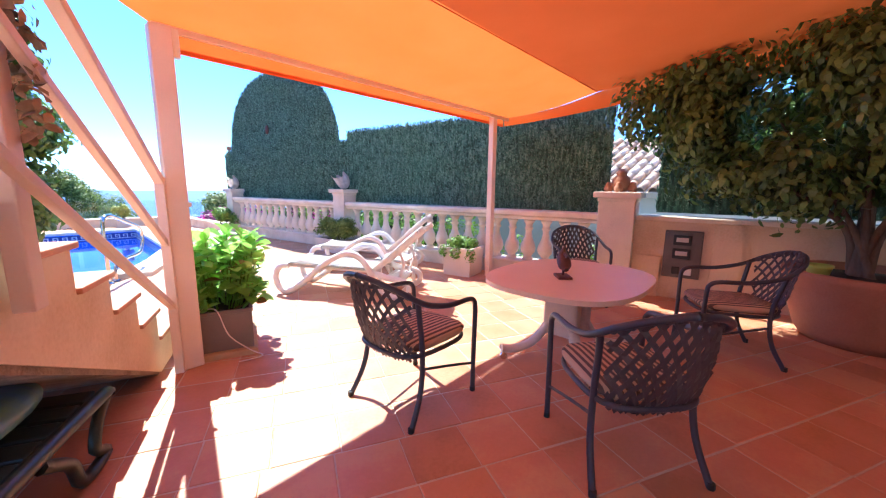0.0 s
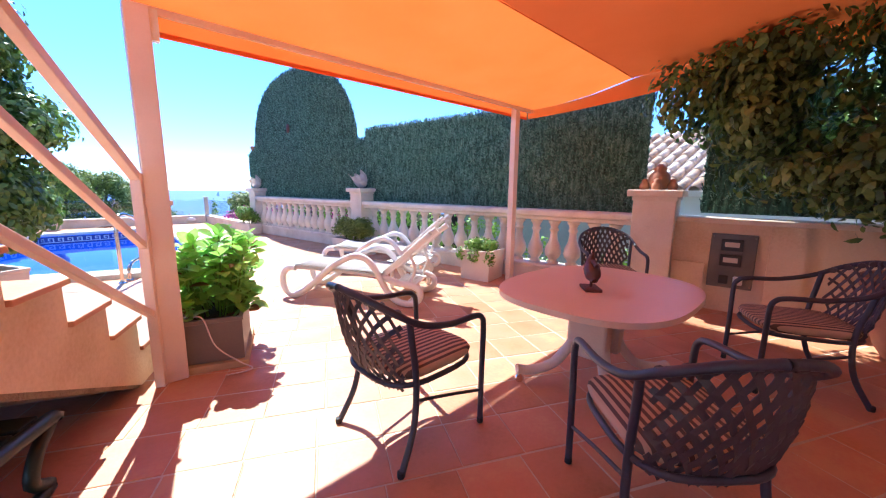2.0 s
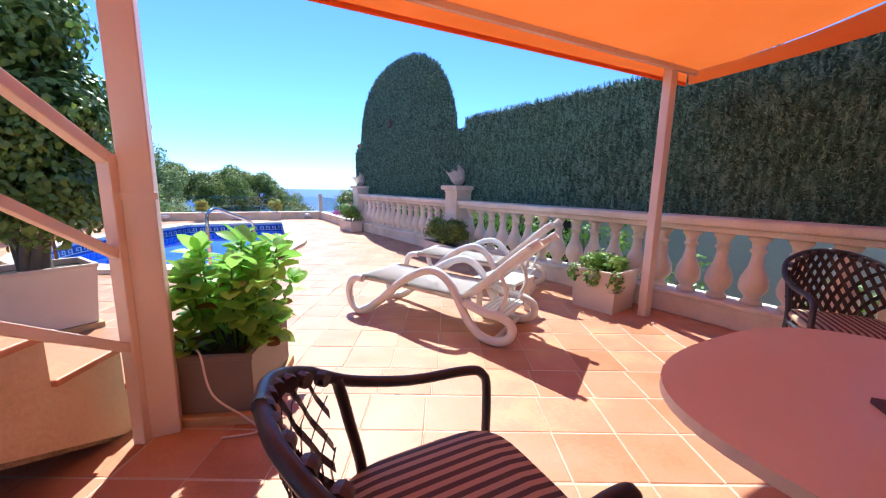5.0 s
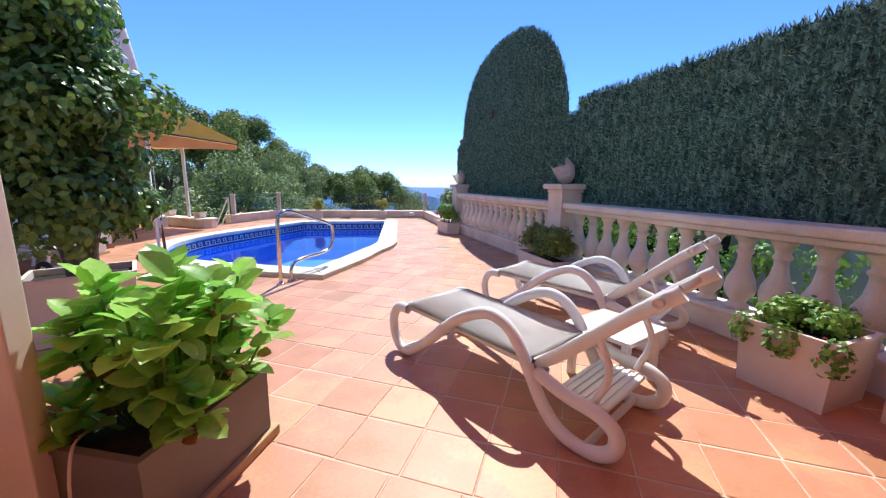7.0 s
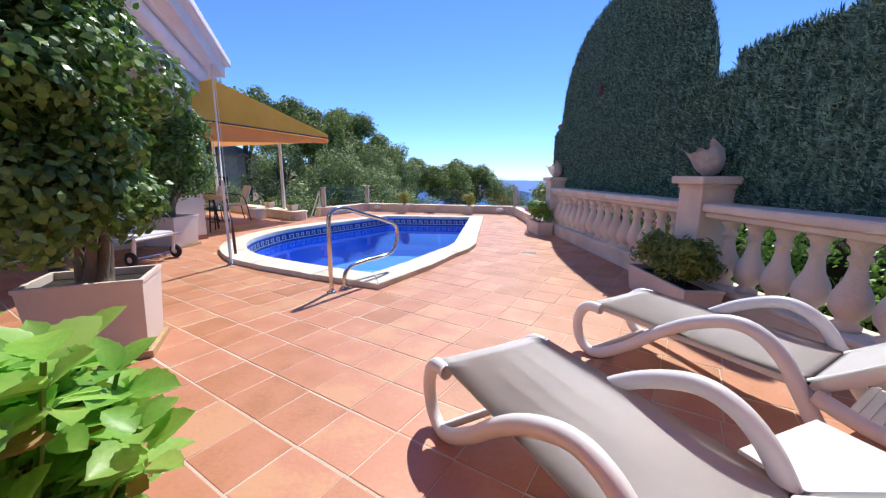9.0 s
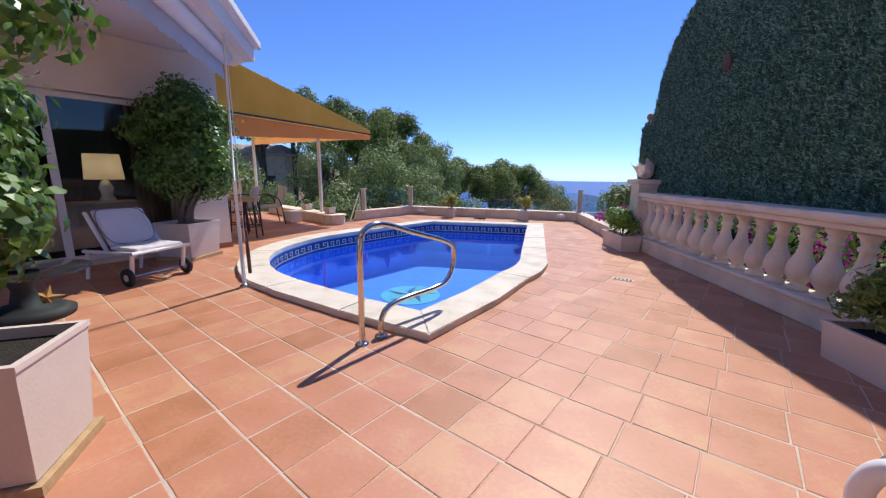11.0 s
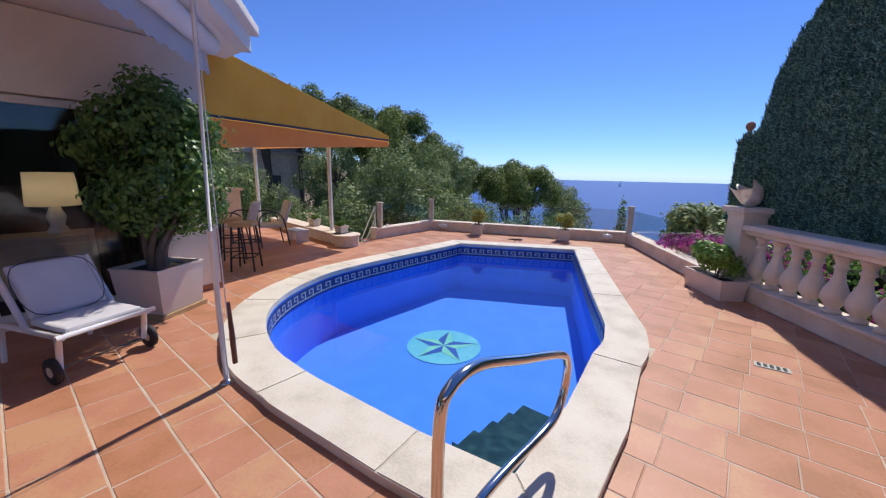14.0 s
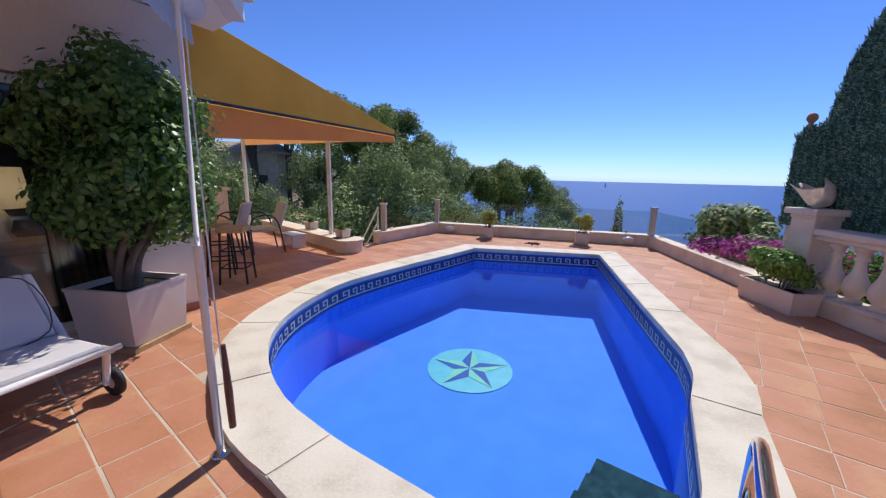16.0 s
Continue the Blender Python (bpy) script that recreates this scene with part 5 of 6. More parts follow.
# glass coffee table with a starfish
gt = thing("glass_coffee_table", pose(-1.82, 6.55, 0), "round glass coffee table on a dark base", "coffee table")
g = part("glass_top", lathe(bmesh.new(), [(0.45, 0.4), (0.455, 0.406), (0.45, 0.412)], 40), GLASS, gt, smooth=True)
part("base", lathe(bmesh.new(), [(0.3, 0), (0.31, 0.05), (0.24, 0.09), (0.1, 0.11), (0.07, 0.25), (0.12, 0.39), (0.12, 0.4)], 24), BLACK, gt, smooth=True)
bm = bmesh.new()
ctr = bm.verts.new((0, 0, 0.03))
rim_ = [bm.verts.new(((0.12 if i % 2 == 0 else 0.045) * math.cos(i * math.pi / 5), (0.12 if i % 2 == 0 else 0.045) * math.sin(i * math.pi / 5), 0)) for i in range(10)]
for i in range(10):
    bm.faces.new((ctr, rim_[i], rim_[(i + 1) % 10]))
bm.faces.new(rim_[::-1])
tagged(part("starfish", bm, STARFISH, at=pose(-1.76, 6.66, 0.145, 70, 0, 60)), "dried orange starfish leaning on the table base", "starfish")


# ---- bar stools, chairs and pots under the yellow awning ----
def stool():
    t = thing("bar_stool", Matrix.Identity(4), "dark bar stool with a woven tan seat", "bar stool", "bar stools")
    for sx in (1, -1):
        for sy in (1, -1):
            part("leg", tube(bmesh.new(), [(sx * 0.13, sy * 0.13, 0.7), (sx * 0.17, sy * 0.17, 0)], 0.014, 7), BLACK, t)
    for z, r in ((0.22, 0.158), (0.45, 0.144)):
        for k in range(4):
            a, b = radians(45 + 90 * k), radians(135 + 90 * k)
            part("rung", tube(bmesh.new(), [(r * 1.414 * math.cos(a), r * 1.414 * math.sin(a), z), (r * 1.414 * math.cos(b), r * 1.414 * math.sin(b), z)], 0.01, 6), BLACK, t)
    part("seat", bx(-0.17, 0.17, -0.17, 0.17, 0.69, 0.76, 0.02), WOOD, t)
    return t


s1 = stool()
s1.matrix_basis = pose(-2.85, 10.55, 0, rz=20)
copy_thing(s1, pose(-3.35, 10.85, 0, rz=35))


def sling_chair():
    t = thing("garden_armchair", Matrix.Identity(4), "white sling garden armchair with a dark frame", "chair", "white garden armchairs")
    for s in (1, -1):
        part("frame", tube(bmesh.new(), smooth_path([(0.25, s * 0.27, 0), (0.24, s * 0.27, 0.62), (-0.15, s * 0.27, 0.64), (-0.3, s * 0.25, 0.0)], 5), 0.014, 7), DARKFRAME, t)
    part("seat", bx(-0.22, 0.25, -0.24, 0.24, 0.4, 0.46, 0.025), CHAISE_CLOTH, t)
    part("backrest", bx(-0.03, 0.03, -0.24, 0.24, 0.0, 0.5, 0.025), CHAISE_CLOTH, t, at=pose(-0.22, 0, 0.44, 0, -18))
    return t


c1 = sling_chair()
c1.matrix_basis = pose(-4.3, 12.1, 0, rz=200)
copy_thing(c1, pose(-3.75, 12.35, 0, rz=230))
t = thing("white_bench", pose(-3.5, 12.9, 0, rz=-30), "low white resin bench by the planter wall", "bench")
part("top", bx(-0.25, 0.25, -0.16, 0.16, 0.24, 0.27, 0.005), WHITE_PLASTIC, t)
for x in (-0.21, 0.21):
    part("leg", bx(x - 0.02, x + 0.02, -0.14, 0.14, 0, 0.24, 0.004), WHITE_PLASTIC, t)
t = thing("stone_pier", pose(-6.1, 13.9, 0, rz=-30), "cream stone pier with a clay pot", "pillar")
part("shaft", bx(-0.2, 0.2, -0.2, 0.2, 0, 1.0, 0.01), STONE, t)
part("cap", bx(-0.26, 0.26, -0.26, 0.26, 1.0, 1.07, 0.01), STONE, t)
t = thing("step_railing", pose(-2.12, 14.0, 0, rz=148), "white tubular handrail beside the steps down", "railing")
part("post", tube(bmesh.new(), [(0, 0, 0.0), (0, 0, 0.74)], 0.022, 8), WHITE_PAINT, t)
for z in (0.73, 0.42):
    part("rail_bar", tube(bmesh.new(), [(0, 0, z), (1.5, -0.6, z - 1.05)], 0.02, 8), WHITE_PAINT, t)
part("far_post", tube(bmesh.new(), [(1.5, -0.6, -5), (1.5, -0.6, -0.3)], 0.022, 8), WHITE_PAINT, t)


# ---- planters ----
def trough(bm, x0, x1, y0, y1, z0, z1, taper=0.0, wall=0.02):
    """An open box with walls, outer size tapering to the foot."""
    def loop(i, z):
        return [bm.verts.new(p) for p in ((x0 + i, y0 + i, z), (x1 - i, y0 + i, z), (x1 - i, y1 - i, z), (x0 + i, y1 - i, z))]
    rings = [loop(taper, z0), loop(0, z1 - 0.03), loop(-0.008, z1 - 0.025), loop(-0.008, z1), loop(wall, z1), loop(wall, z1 - 0.07)]
    bm.faces.new(rings[0][::-1])
    for a, b in zip(rings, rings[1:]):
        for i in range(4):
            bm.faces.new((a[i], a[(i + 1) % 4], b[(i + 1) % 4], b[i]))
    bm.faces.new(rings[-1])
    return bm


def planter(name, at, x, y, h, mat, label, taper=0.02, category="planter", base=0.0, group=""):
    t = thing(name, at, label, category, group)
    part("pot", trough(bmesh.new(), -x / 2, x / 2, -y / 2, y / 2, base, base + h, taper), mat, t)
    part("soil", bx(-x / 2 + 0.022, x / 2 - 0.022, -y / 2 + 0.022, y / 2 - 0.022, base + h - 0.075, base + h - 0.05), SOIL_AND_SHADE, t, "dark damp soil")
    return t


# hydrangea in the taupe trough on a wooden tray
hp = planter("hydrangea_planter", Matrix.Translation((1.62, 3.26, 0)) @ Matrix.Rotation(radians(70), 4, "Z") @ Matrix.Translation((0.31, 0.21, 0)), 0.62, 0.42, 0.31, GREYPOT, "leafy green hydrangea in a taupe trough on a tray", 0.0, "potted plant", 0.055)
part("tray", bx(-0.345, 0.345, -0.235, 0.235, 0.0, 0.05, 0.005), WOOD, hp, "pale wooden tray")
rng = np.random.default_rng(12)
heads = [(rng.uniform(-0.26, 0.38), rng.uniform(-0.27, 0.16), rng.uniform(0.5, 0.93)) for k in range(46)]
pp, oo, ax = [], [], []
for hx, hy, hz in heads:
    hz = hz - 0.2 * (abs(hx) / 0.4) ** 2
    tube_pts = smooth_path([(hx * 0.5, hy * 0.5, 0.3), (hx * 0.8, hy * 0.8, 0.3 + (hz - 0.3) * 0.5), (hx, hy, hz)], 4)
    part("stem", tube(bmesh.new(), tube_pts, 0.006, 5), LEAF_FRESH, hp)
    for lv in range(3):
        for q in range(3 if lv == 0 else 4):
            a = q * math.pi / (1.5 if lv == 0 else 2) + lv * 0.8 + rng.uniform(-0.3, 0.3)
            pp.append((hx + math.cos(a) * 0.006, hy + math.sin(a) * 0.006, hz - 0.055 * lv + rng.uniform(-0.012, 0.012)))
            up = (0.9, 0.4, 0.12, -0.05)[lv] + rng.uniform(-0.15, 0.15)
            ax.append((math.cos(a), math.sin(a), up))
            oo.append((-math.cos(a) * up, -math.sin(a) * up, 1.0))
pp, oo = np.array(pp), np.array(oo)


def rosette_leaves(name, pos, nrm, axis, size, mat, parent, seed, long=1.3):
    """Broad toothed leaves that point outwards from their stems."""
    rng = np.random.default_rng(seed)
    vs, fs = [], []
    for p, nn, ax in zip(pos, nrm, axis):
        nn = nn + rng.normal(0, 0.36, 3)
        nn /= np.linalg.norm(nn)
        d = ax - nn * np.dot(ax, nn)
        d /= np.linalg.norm(d)
        w = np.cross(nn, d)
        s = size * rng.uniform(0.7, 1.25)
        b = len(vs)
        prof = [(0, 0.0), (0.06, 0.12), (0.16, 0.33), (0.22, 0.32), (0.32, 0.47), (0.38, 0.44), (0.5, 0.5), (0.56, 0.44), (0.67, 0.44), (0.73, 0.35), (0.84, 0.28), (0.9, 0.16), (1.0, 0.0)]
        for f, h in prof:
            sag = -0.14 * s * long * f * f
            mid = p + d * s * long * f + nn * (sag)
            vs += [mid, mid + w * h * s + nn * h * s * 0.35, mid - w * h * s + nn * h * s * 0.35]
        for i in range(len(prof) - 1):
            c = b + 3 * i
            fs += [(c, c + 3, c + 4, c + 1), (c, c + 2, c + 5, c + 3)]
    me = bpy.data.meshes.new(name)
    me.from_pydata([tuple(v) for v in vs], [], fs)
    me.materials.append(mat)
    me.polygons.foreach_set("use_smooth", [True] * len(me.polygons))
    ob = new(name, me)
    ob.parent = parent
    return ob


axis = np.array(ax)
rosette_leaves("foliage", pp, oo, axis, 0.088, LEAF_HYDRANGEA, hp, 3)
k = np.random.default_rng(4).choice(len(pp), 26)
tagged(rosette_leaves("dry_foliage", pp[k] + np.array((0, 0, -0.06)), oo[k], axis[k], 0.08, LEAF_DRY, hp, 5), "dry brown leaves")
fl = clumps([(0.12, -0.2, 0.47, 0.05, 0.05, 0.035)], 90, 15, 0.4)
cloud("faded_flower_head", fl[0], fl[1], 0.022, PETAL_FADED, hp, "faded pink flower head", long=1.0, seed=16)
part("irrigation_hose", tube(bmesh.new(), smooth_path([(-0.2, 0.12, 0.36), (-0.33, 0.02, 0.38), (-0.39, -0.05, 0.2), (-0.36, -0.18, 0.05), (-0.42, -0.26, 0.01), (-0.45, -0.1, 0.006)], 6), 0.005, 6), CREAMPOT, hp, "thin cream hose")


def topiary(name, at, size, h, crown, n, seed, label, leaf=0.05, deep=0.0):
    """A clipped ficus in a planter on a wooden base."""
    deep = deep or size
    t = planter(name, at, size, deep, h, CREAMPOT, label, 0.03, "potted tree", 0.05, "potted ficus trees")
    part("base_board", bx(-size / 2, size / 2, -deep / 2, deep / 2, 0.0, 0.045), WOOD, t)
    rng = random.Random(seed)
    cx, cy, cz, rx, ry, rz = crown
    for k in range(7):
        a = 2 * math.pi * k / 7
        pts = smooth_path([(0.06 * math.cos(a), 0.06 * math.sin(a), h), (0.09 * math.cos(a + 0.6), 0.09 * math.sin(a + 0.6), h + 0.25), (cx + rx * 0.35 * math.cos(a + 1), cy + ry * 0.35 * math.sin(a + 1), cz - rz * 0.55), (cx + rx * 0.6 * math.cos(a + 1.3), cy + ry * 0.6 * math.sin(a + 1.3), cz + rz * 0.35)], 5)
        m = len(pts)
        part("trunk" if k == 0 else "limb", tube(bmesh.new(), pts, [0.042 - 0.034 * i / (m - 1) for i in range(m)], 7), BARK, t, smooth=True)
    c = lumps(cx, cy, cz, rx, ry, rz, 46, 0.23 * (rx / 0.55), seed) + [(cx, cy, cz, rx * 0.7, ry * 0.7, rz * 0.8)]
    p, o = clumps(c, n, seed, 0.5)
    cloud("crown", p, o, leaf, LEAF_FICUS, t, "dense glossy green leaves", long=1.5, seed=seed, hang=1.3)
    return t


topiary("ficus_planter", pose(0.12, 5.26, 0, rz=30), 0.62, 0.5, (0.01, -0.3, 1.74, 0.57, 0.57, 1.03), 19000, 21, "dense clipped ficus in a cream planter", 0.043, 0.45)
topiary("ficus_planter", pose(-2.49, 8.83, 0, rz=3), 0.58, 0.48, (0.06, 0.06, 1.64, 0.6, 0.6, 0.9), 15000, 22, "dense clipped ficus in a square planter by the house", 0.043)


def shrub_planter(name, at, x, y, h, centres, n, leaf, mat, label, seed, blossom=None, long=1.5, taper=0.02):
    t = planter(name, at, x, y, h, CREAMPOT, label, taper, "potted plant")
    rng = random.Random(seed)
    for c in centres[:8]:
        part("stem", tube(bmesh.new(), [(c[0] * 0.5, c[1] * 0.5, h - 0.06), (c[0], c[1], c[2])], 0.006, 5), BARK, t)
    p, o = clumps(centres, n, seed, 0.3)
    cloud("foliage", p, o, leaf, mat, t, long=long, seed=seed)
    if blossom:
        p, o = clumps(centres, 26, seed + 50, 0.9)
        cloud("blossom", p, o, 0.022, blossom, t, "small bright flowers", long=1.0, seed=seed)
    return t


def low(n, rx, ry, z0, z1, s, seed):
    r = random.Random(seed)
    return [(r.uniform(-rx, rx), r.uniform(-ry, ry), r.uniform(z0, z1), s, s, s * 0.8) for i in range(n)]


FROT = math.degrees(math.atan2(-0.9905, 0.1377))
shrub_planter("geranium_planter", pose(4.92, 3.83, 0, rz=FROT + 4), 0.47, 0.47, 0.42, low(12, 0.2, 0.2, 0.42, 0.5, 0.1, 3) + [(0.0, -0.26, 0.36, 0.1, 0.07, 0.12), (0.22, -0.2, 0.33, 0.08, 0.08, 0.12), (-0.22, -0.22, 0.36, 0.09, 0.08, 0.1)], 1500, 0.034, LEAF_FRESH, "trailing geranium with red flowers in a cream pot", 31, PETAL_RED, 1.15)
shrub_planter("juniper_planter", FM @ pose(4.28, -0.29, 0, rz=-3), 1.0, 0.34, 0.27, low(30, 0.4, 0.1, 0.36, 0.62, 0.13, 5), 4200, 0.022, LEAF_JUNIPER, "bushy juniper in a long cream trough", 32, None, 3.0)
shrub_planter("shrub_planter", FM @ pose(-0.25, -0.23, 0, rz=2), 0.8, 0.34, 0.27, low(24, 0.32, 0.12, 0.36, 0.62, 0.14, 6), 2900, 0.034, LEAF_FRESH, "bushy green shrub in a long cream trough", 33, PETAL_RED, 1.8)
for x, y, k in ((0.23, 15.2, 41), (2.38, 15.02, 42)):
    shrub_planter("box_planter", pose(x, y, 0, rz=-5), 0.3, 0.3, 0.26, low(14, 0.13, 0.13, 0.36, 0.66, 0.11, k), 1300, 0.034, LEAF_YELLOW, "small yellowish shrub in a square cream pot", k, None, 1.6)
for x, y, k, nm in ((-3.55, 13.68, 51, PETAL_RED), (-2.45, 12.93, 52, None)):
    shrub_planter("wall_pot", pose(x, y, 0.242, rz=-30), 0.26, 0.2, 0.16, low(6, 0.08, 0.05, 0.17, 0.24, 0.06, k), 260, 0.03, LEAF_FRESH, "small planted stone pot on the planter wall", k, nm)

# fig tree in the great clay tub
ft = thing("fig_tub", pose(5.33, -0.32, 0), "large weeping fig in a broad terracotta tub", "potted tree")
part("tub", lathe(bmesh.new(), [(0.38, 0), (0.43, 0.08), (0.5, 0.3), (0.55, 0.52), (0.57, 0.56), (0.57, 0.62), (0.52, 0.62), (0.5, 0.55)], 40), TERRA, ft, "broad terracotta tub", smooth=True)
part("soil", lathe(bmesh.new(), [(0.5, 0.55), (0.3, 0.57), (0.02, 0.58)], 24), SOIL_AND_SHADE, ft)
for k, (ex, ey, ez) in enumerate(((-0.1, 0.9, 2.2), (0.1, -0.8, 2.4), (-0.3, 0.3, 2.6), (0.2, 0.2, 2.7), (-0.35, -0.4, 2.3), (0.0, 1.3, 1.9))):
    pts = smooth_path([(0.03 * k - 0.08, 0.02 * k, 0.56), (ex * 0.2, ey * 0.12 + 0.05, 1.0), (ex * 0.6, ey * 0.5, 0.7 + ez * 0.35), (ex, ey, ez)], 5)
    m = len(pts)
    part("trunk" if k == 3 else "limb", tube(bmesh.new(), pts, [(0.075 if k == 3 else 0.035) * (1 - 0.8 * i / (m - 1)) for i in range(m)], 8), BARK, ft, smooth=True)
c = lumps(-0.1, 0.35, 1.98, 0.65, 1.55, 0.85, 66, 0.32, 61) + [(-0.2, 1.8, 2.1, 0.3, 0.3, 0.35), (-0.1, 1.45, 1.9, 0.3, 0.3, 0.45), (-0.15, 1.2, 1.45, 0.25, 0.4, 0.3), (-0.2, 0.5, 1.3, 0.3, 0.4, 0.25), (-0.3, -0.6, 1.5, 0.35, 0.5, 0.4), (-0.15, 2.0, 2.2, 0.25, 0.28, 0.35), (-0.1, 1.6, 2.35, 0.3, 0.35, 0.3), (-0.15, 1.1, 2.4, 0.35, 0.4, 0.3), (-0.25, 0.5, 2.45, 0.4, 0.4, 0.3), (-0.25, -0.2, 2.5, 0.4, 0.5, 0.3), (0.05, 0.8, 1.6, 0.4, 0.5, 0.4), (-0.1, 0.9, 2.1, 0.3, 0.4, 0.35), (-0.05, 0.55, 2.15, 0.3, 0.35, 0.35), (-0.1, 0.2, 2.2, 0.3, 0.35, 0.35), (-0.1, 1.25, 2.1, 0.25, 0.3, 0.35)]
p, o = clumps(c, 20000, 62, 0.3)
cloud("crown", p, o, 0.052, LEAF_FIG_SHADE, ft, "drooping green leaves with shade in their tone", long=1.7, seed=63, hang=2.5)
for x, y, r in ((4.98, 0.02, 0.085), (5.05, -0.72, 0.07)):
    bm = lathe(bmesh.new(), [(r * 0.75, 0), (r, 0.085), (r * 1.08, 0.09), (r * 1.08, 0.11), (r * 0.95, 0.11), (r * 0.9, 0.05), (0.01, 0.05)], 20)
    tagged(part("plastic_pot", bm, LIME, at=pose(x, y, 0.582), smooth=True), "lime green plastic flowerpot on the tub's soil", "flowerpot", "lime flowerpots")

# ---- dark green lounger and inflatable by the stair ----
gl = thing("green_lounger", pose(0.69, 2.68, 0, rz=-118), "dark green resin lounger with a slatted seat", "sun lounger")
for y in (0.03, -0.63):
    part("side_rail", tube(bmesh.new(), smooth_path([(0.0, y, 0.28), (0.06, y, 0.3), (0.7, y, 0.31), (1.7, y, 0.3)], 4), 0.03, 8), GREENRESIN, gl, smooth=True)
    part("leg", tube(bmesh.new(), smooth_path([(0.03, y, 0.28), (0.12, y, 0.2), (0.16, y, 0.1), (0.08, y, 0.03), (0.28, y, 0.03), (0.34, y, 0.16), (0.5, y, 0.27)], 4), 0.026, 8), GREENRESIN, gl, smooth=True)
    part("far_leg", tube(bmesh.new(), [(1.4, y, 0.28), (1.5, y, 0.0)], 0.028, 8), GREENRESIN, gl, smooth=True)
for k in range(13):
    part("slat", bx(0.03 + k * 0.125, 0.135 + k * 0.125, -0.6, 0.0, 0.3, 0.325, 0.006), GREENRESIN, gl)
bm = bmesh.new()
bmesh.ops.create_uvsphere(bm, u_segments=28, v_segments=14, radius=1)
for v in bm.verts:
    v.co.x = 0.42 * math.copysign(abs(v.co.x) ** 0.7, v.co.x)
    v.co.y = 0.27 * math.copysign(abs(v.co.y) ** 0.7, v.co.y)
    v.co.z *= 0.09
tagged(part("pool_float", bm, FLOAT, at=pose(0.2, 2.42, 0.425, 4, -6, -110), smooth=True), "blue and green inflatable float on the lounger", "pool float")
# white box light behind the trough
bm = bx(-0.05, 0.05, -0.05, 0.05, 0.0, 0.2, 0.015)
tagged(part("garden_spotlight", bm, TABLE_BASE, at=pose(1.02, 4.25, 0.0, 0, 0, 30)), "weathered pale garden spotlight behind the trough", "spotlight")


# ---- trees on the hillside ----
def tree(kind, seed, h):
    t = thing({"pine": "pine_tree", "cypress": "cypress_tree", "broad": "broadleaf_tree"}[kind], Matrix.Identity(4),
              {"pine": "tall umbrella pine on the hillside", "cypress": "narrow dark cypress on the hillside", "broad": "grey-green bushy tree on the hillside"}[kind], "tree", "hillside trees")
    rng = random.Random(seed)
    if kind == "pine":
        c = lumps(0, 0, h * 0.8, h * 0.32, h * 0.32, h * 0.2, 24, h * 0.1, seed)
        mt, leaf, nn = LEAF_PINE, 0.1, 15000
    elif kind == "cypress":
        c = [(0, 0, h * f, h * 0.1 * (1.05 - f) + 0.15, h * 0.1 * (1.05 - f) + 0.15, h * 0.1) for f in np.linspace(0.12, 0.97, 12)]
        mt, leaf, nn = LEAF_PINE, 0.08, 7000
    else:
        c = lumps(0, 0, h * 0.58, h * 0.33, h * 0.33, h * 0.4, 40, h * 0.1, seed)
        mt, leaf, nn = LEAF_GREY, 0.1, 13000
    trunk = part("trunk", tube(bmesh.new(), smooth_path([(0, 0, -h * 1.2), (0.02 * h, 0.01 * h, h * 0.35), (-0.01 * h, 0.02 * h, h * 0.8)], 5), [0.035 * h * (1 - 0.07 * i) for i in range(11)], 8), BARK, t, smooth=True)
    for k in range(6):
        q = c[(k * 5) % len(c)]
        part("limb", tube(bmesh.new(), smooth_path([(0.01 * h, 0.01 * h, h * (0.3 + 0.06 * k)), (q[0] * 0.5, q[1] * 0.5, q[2] - 0.08 * h), q[:3]], 4), [0.014 * h * (1 - 0.09 * i) for i in range(9)], 5), BARK, t)
    p, o = clumps(c, nn, seed, 0.35)
    cloud("crown", p, o, leaf * h / 8, mt, t, long=1.8, seed=seed, spread=0.6)
    return t


base = {"pine": [tree("pine", 71, 8), tree("pine", 72, 9)], "broad": [tree("broad", 73, 6), tree("broad", 76, 7)], "cypress": [tree("cypress", 74, 8)]}
used = {}
R = random.Random(8)
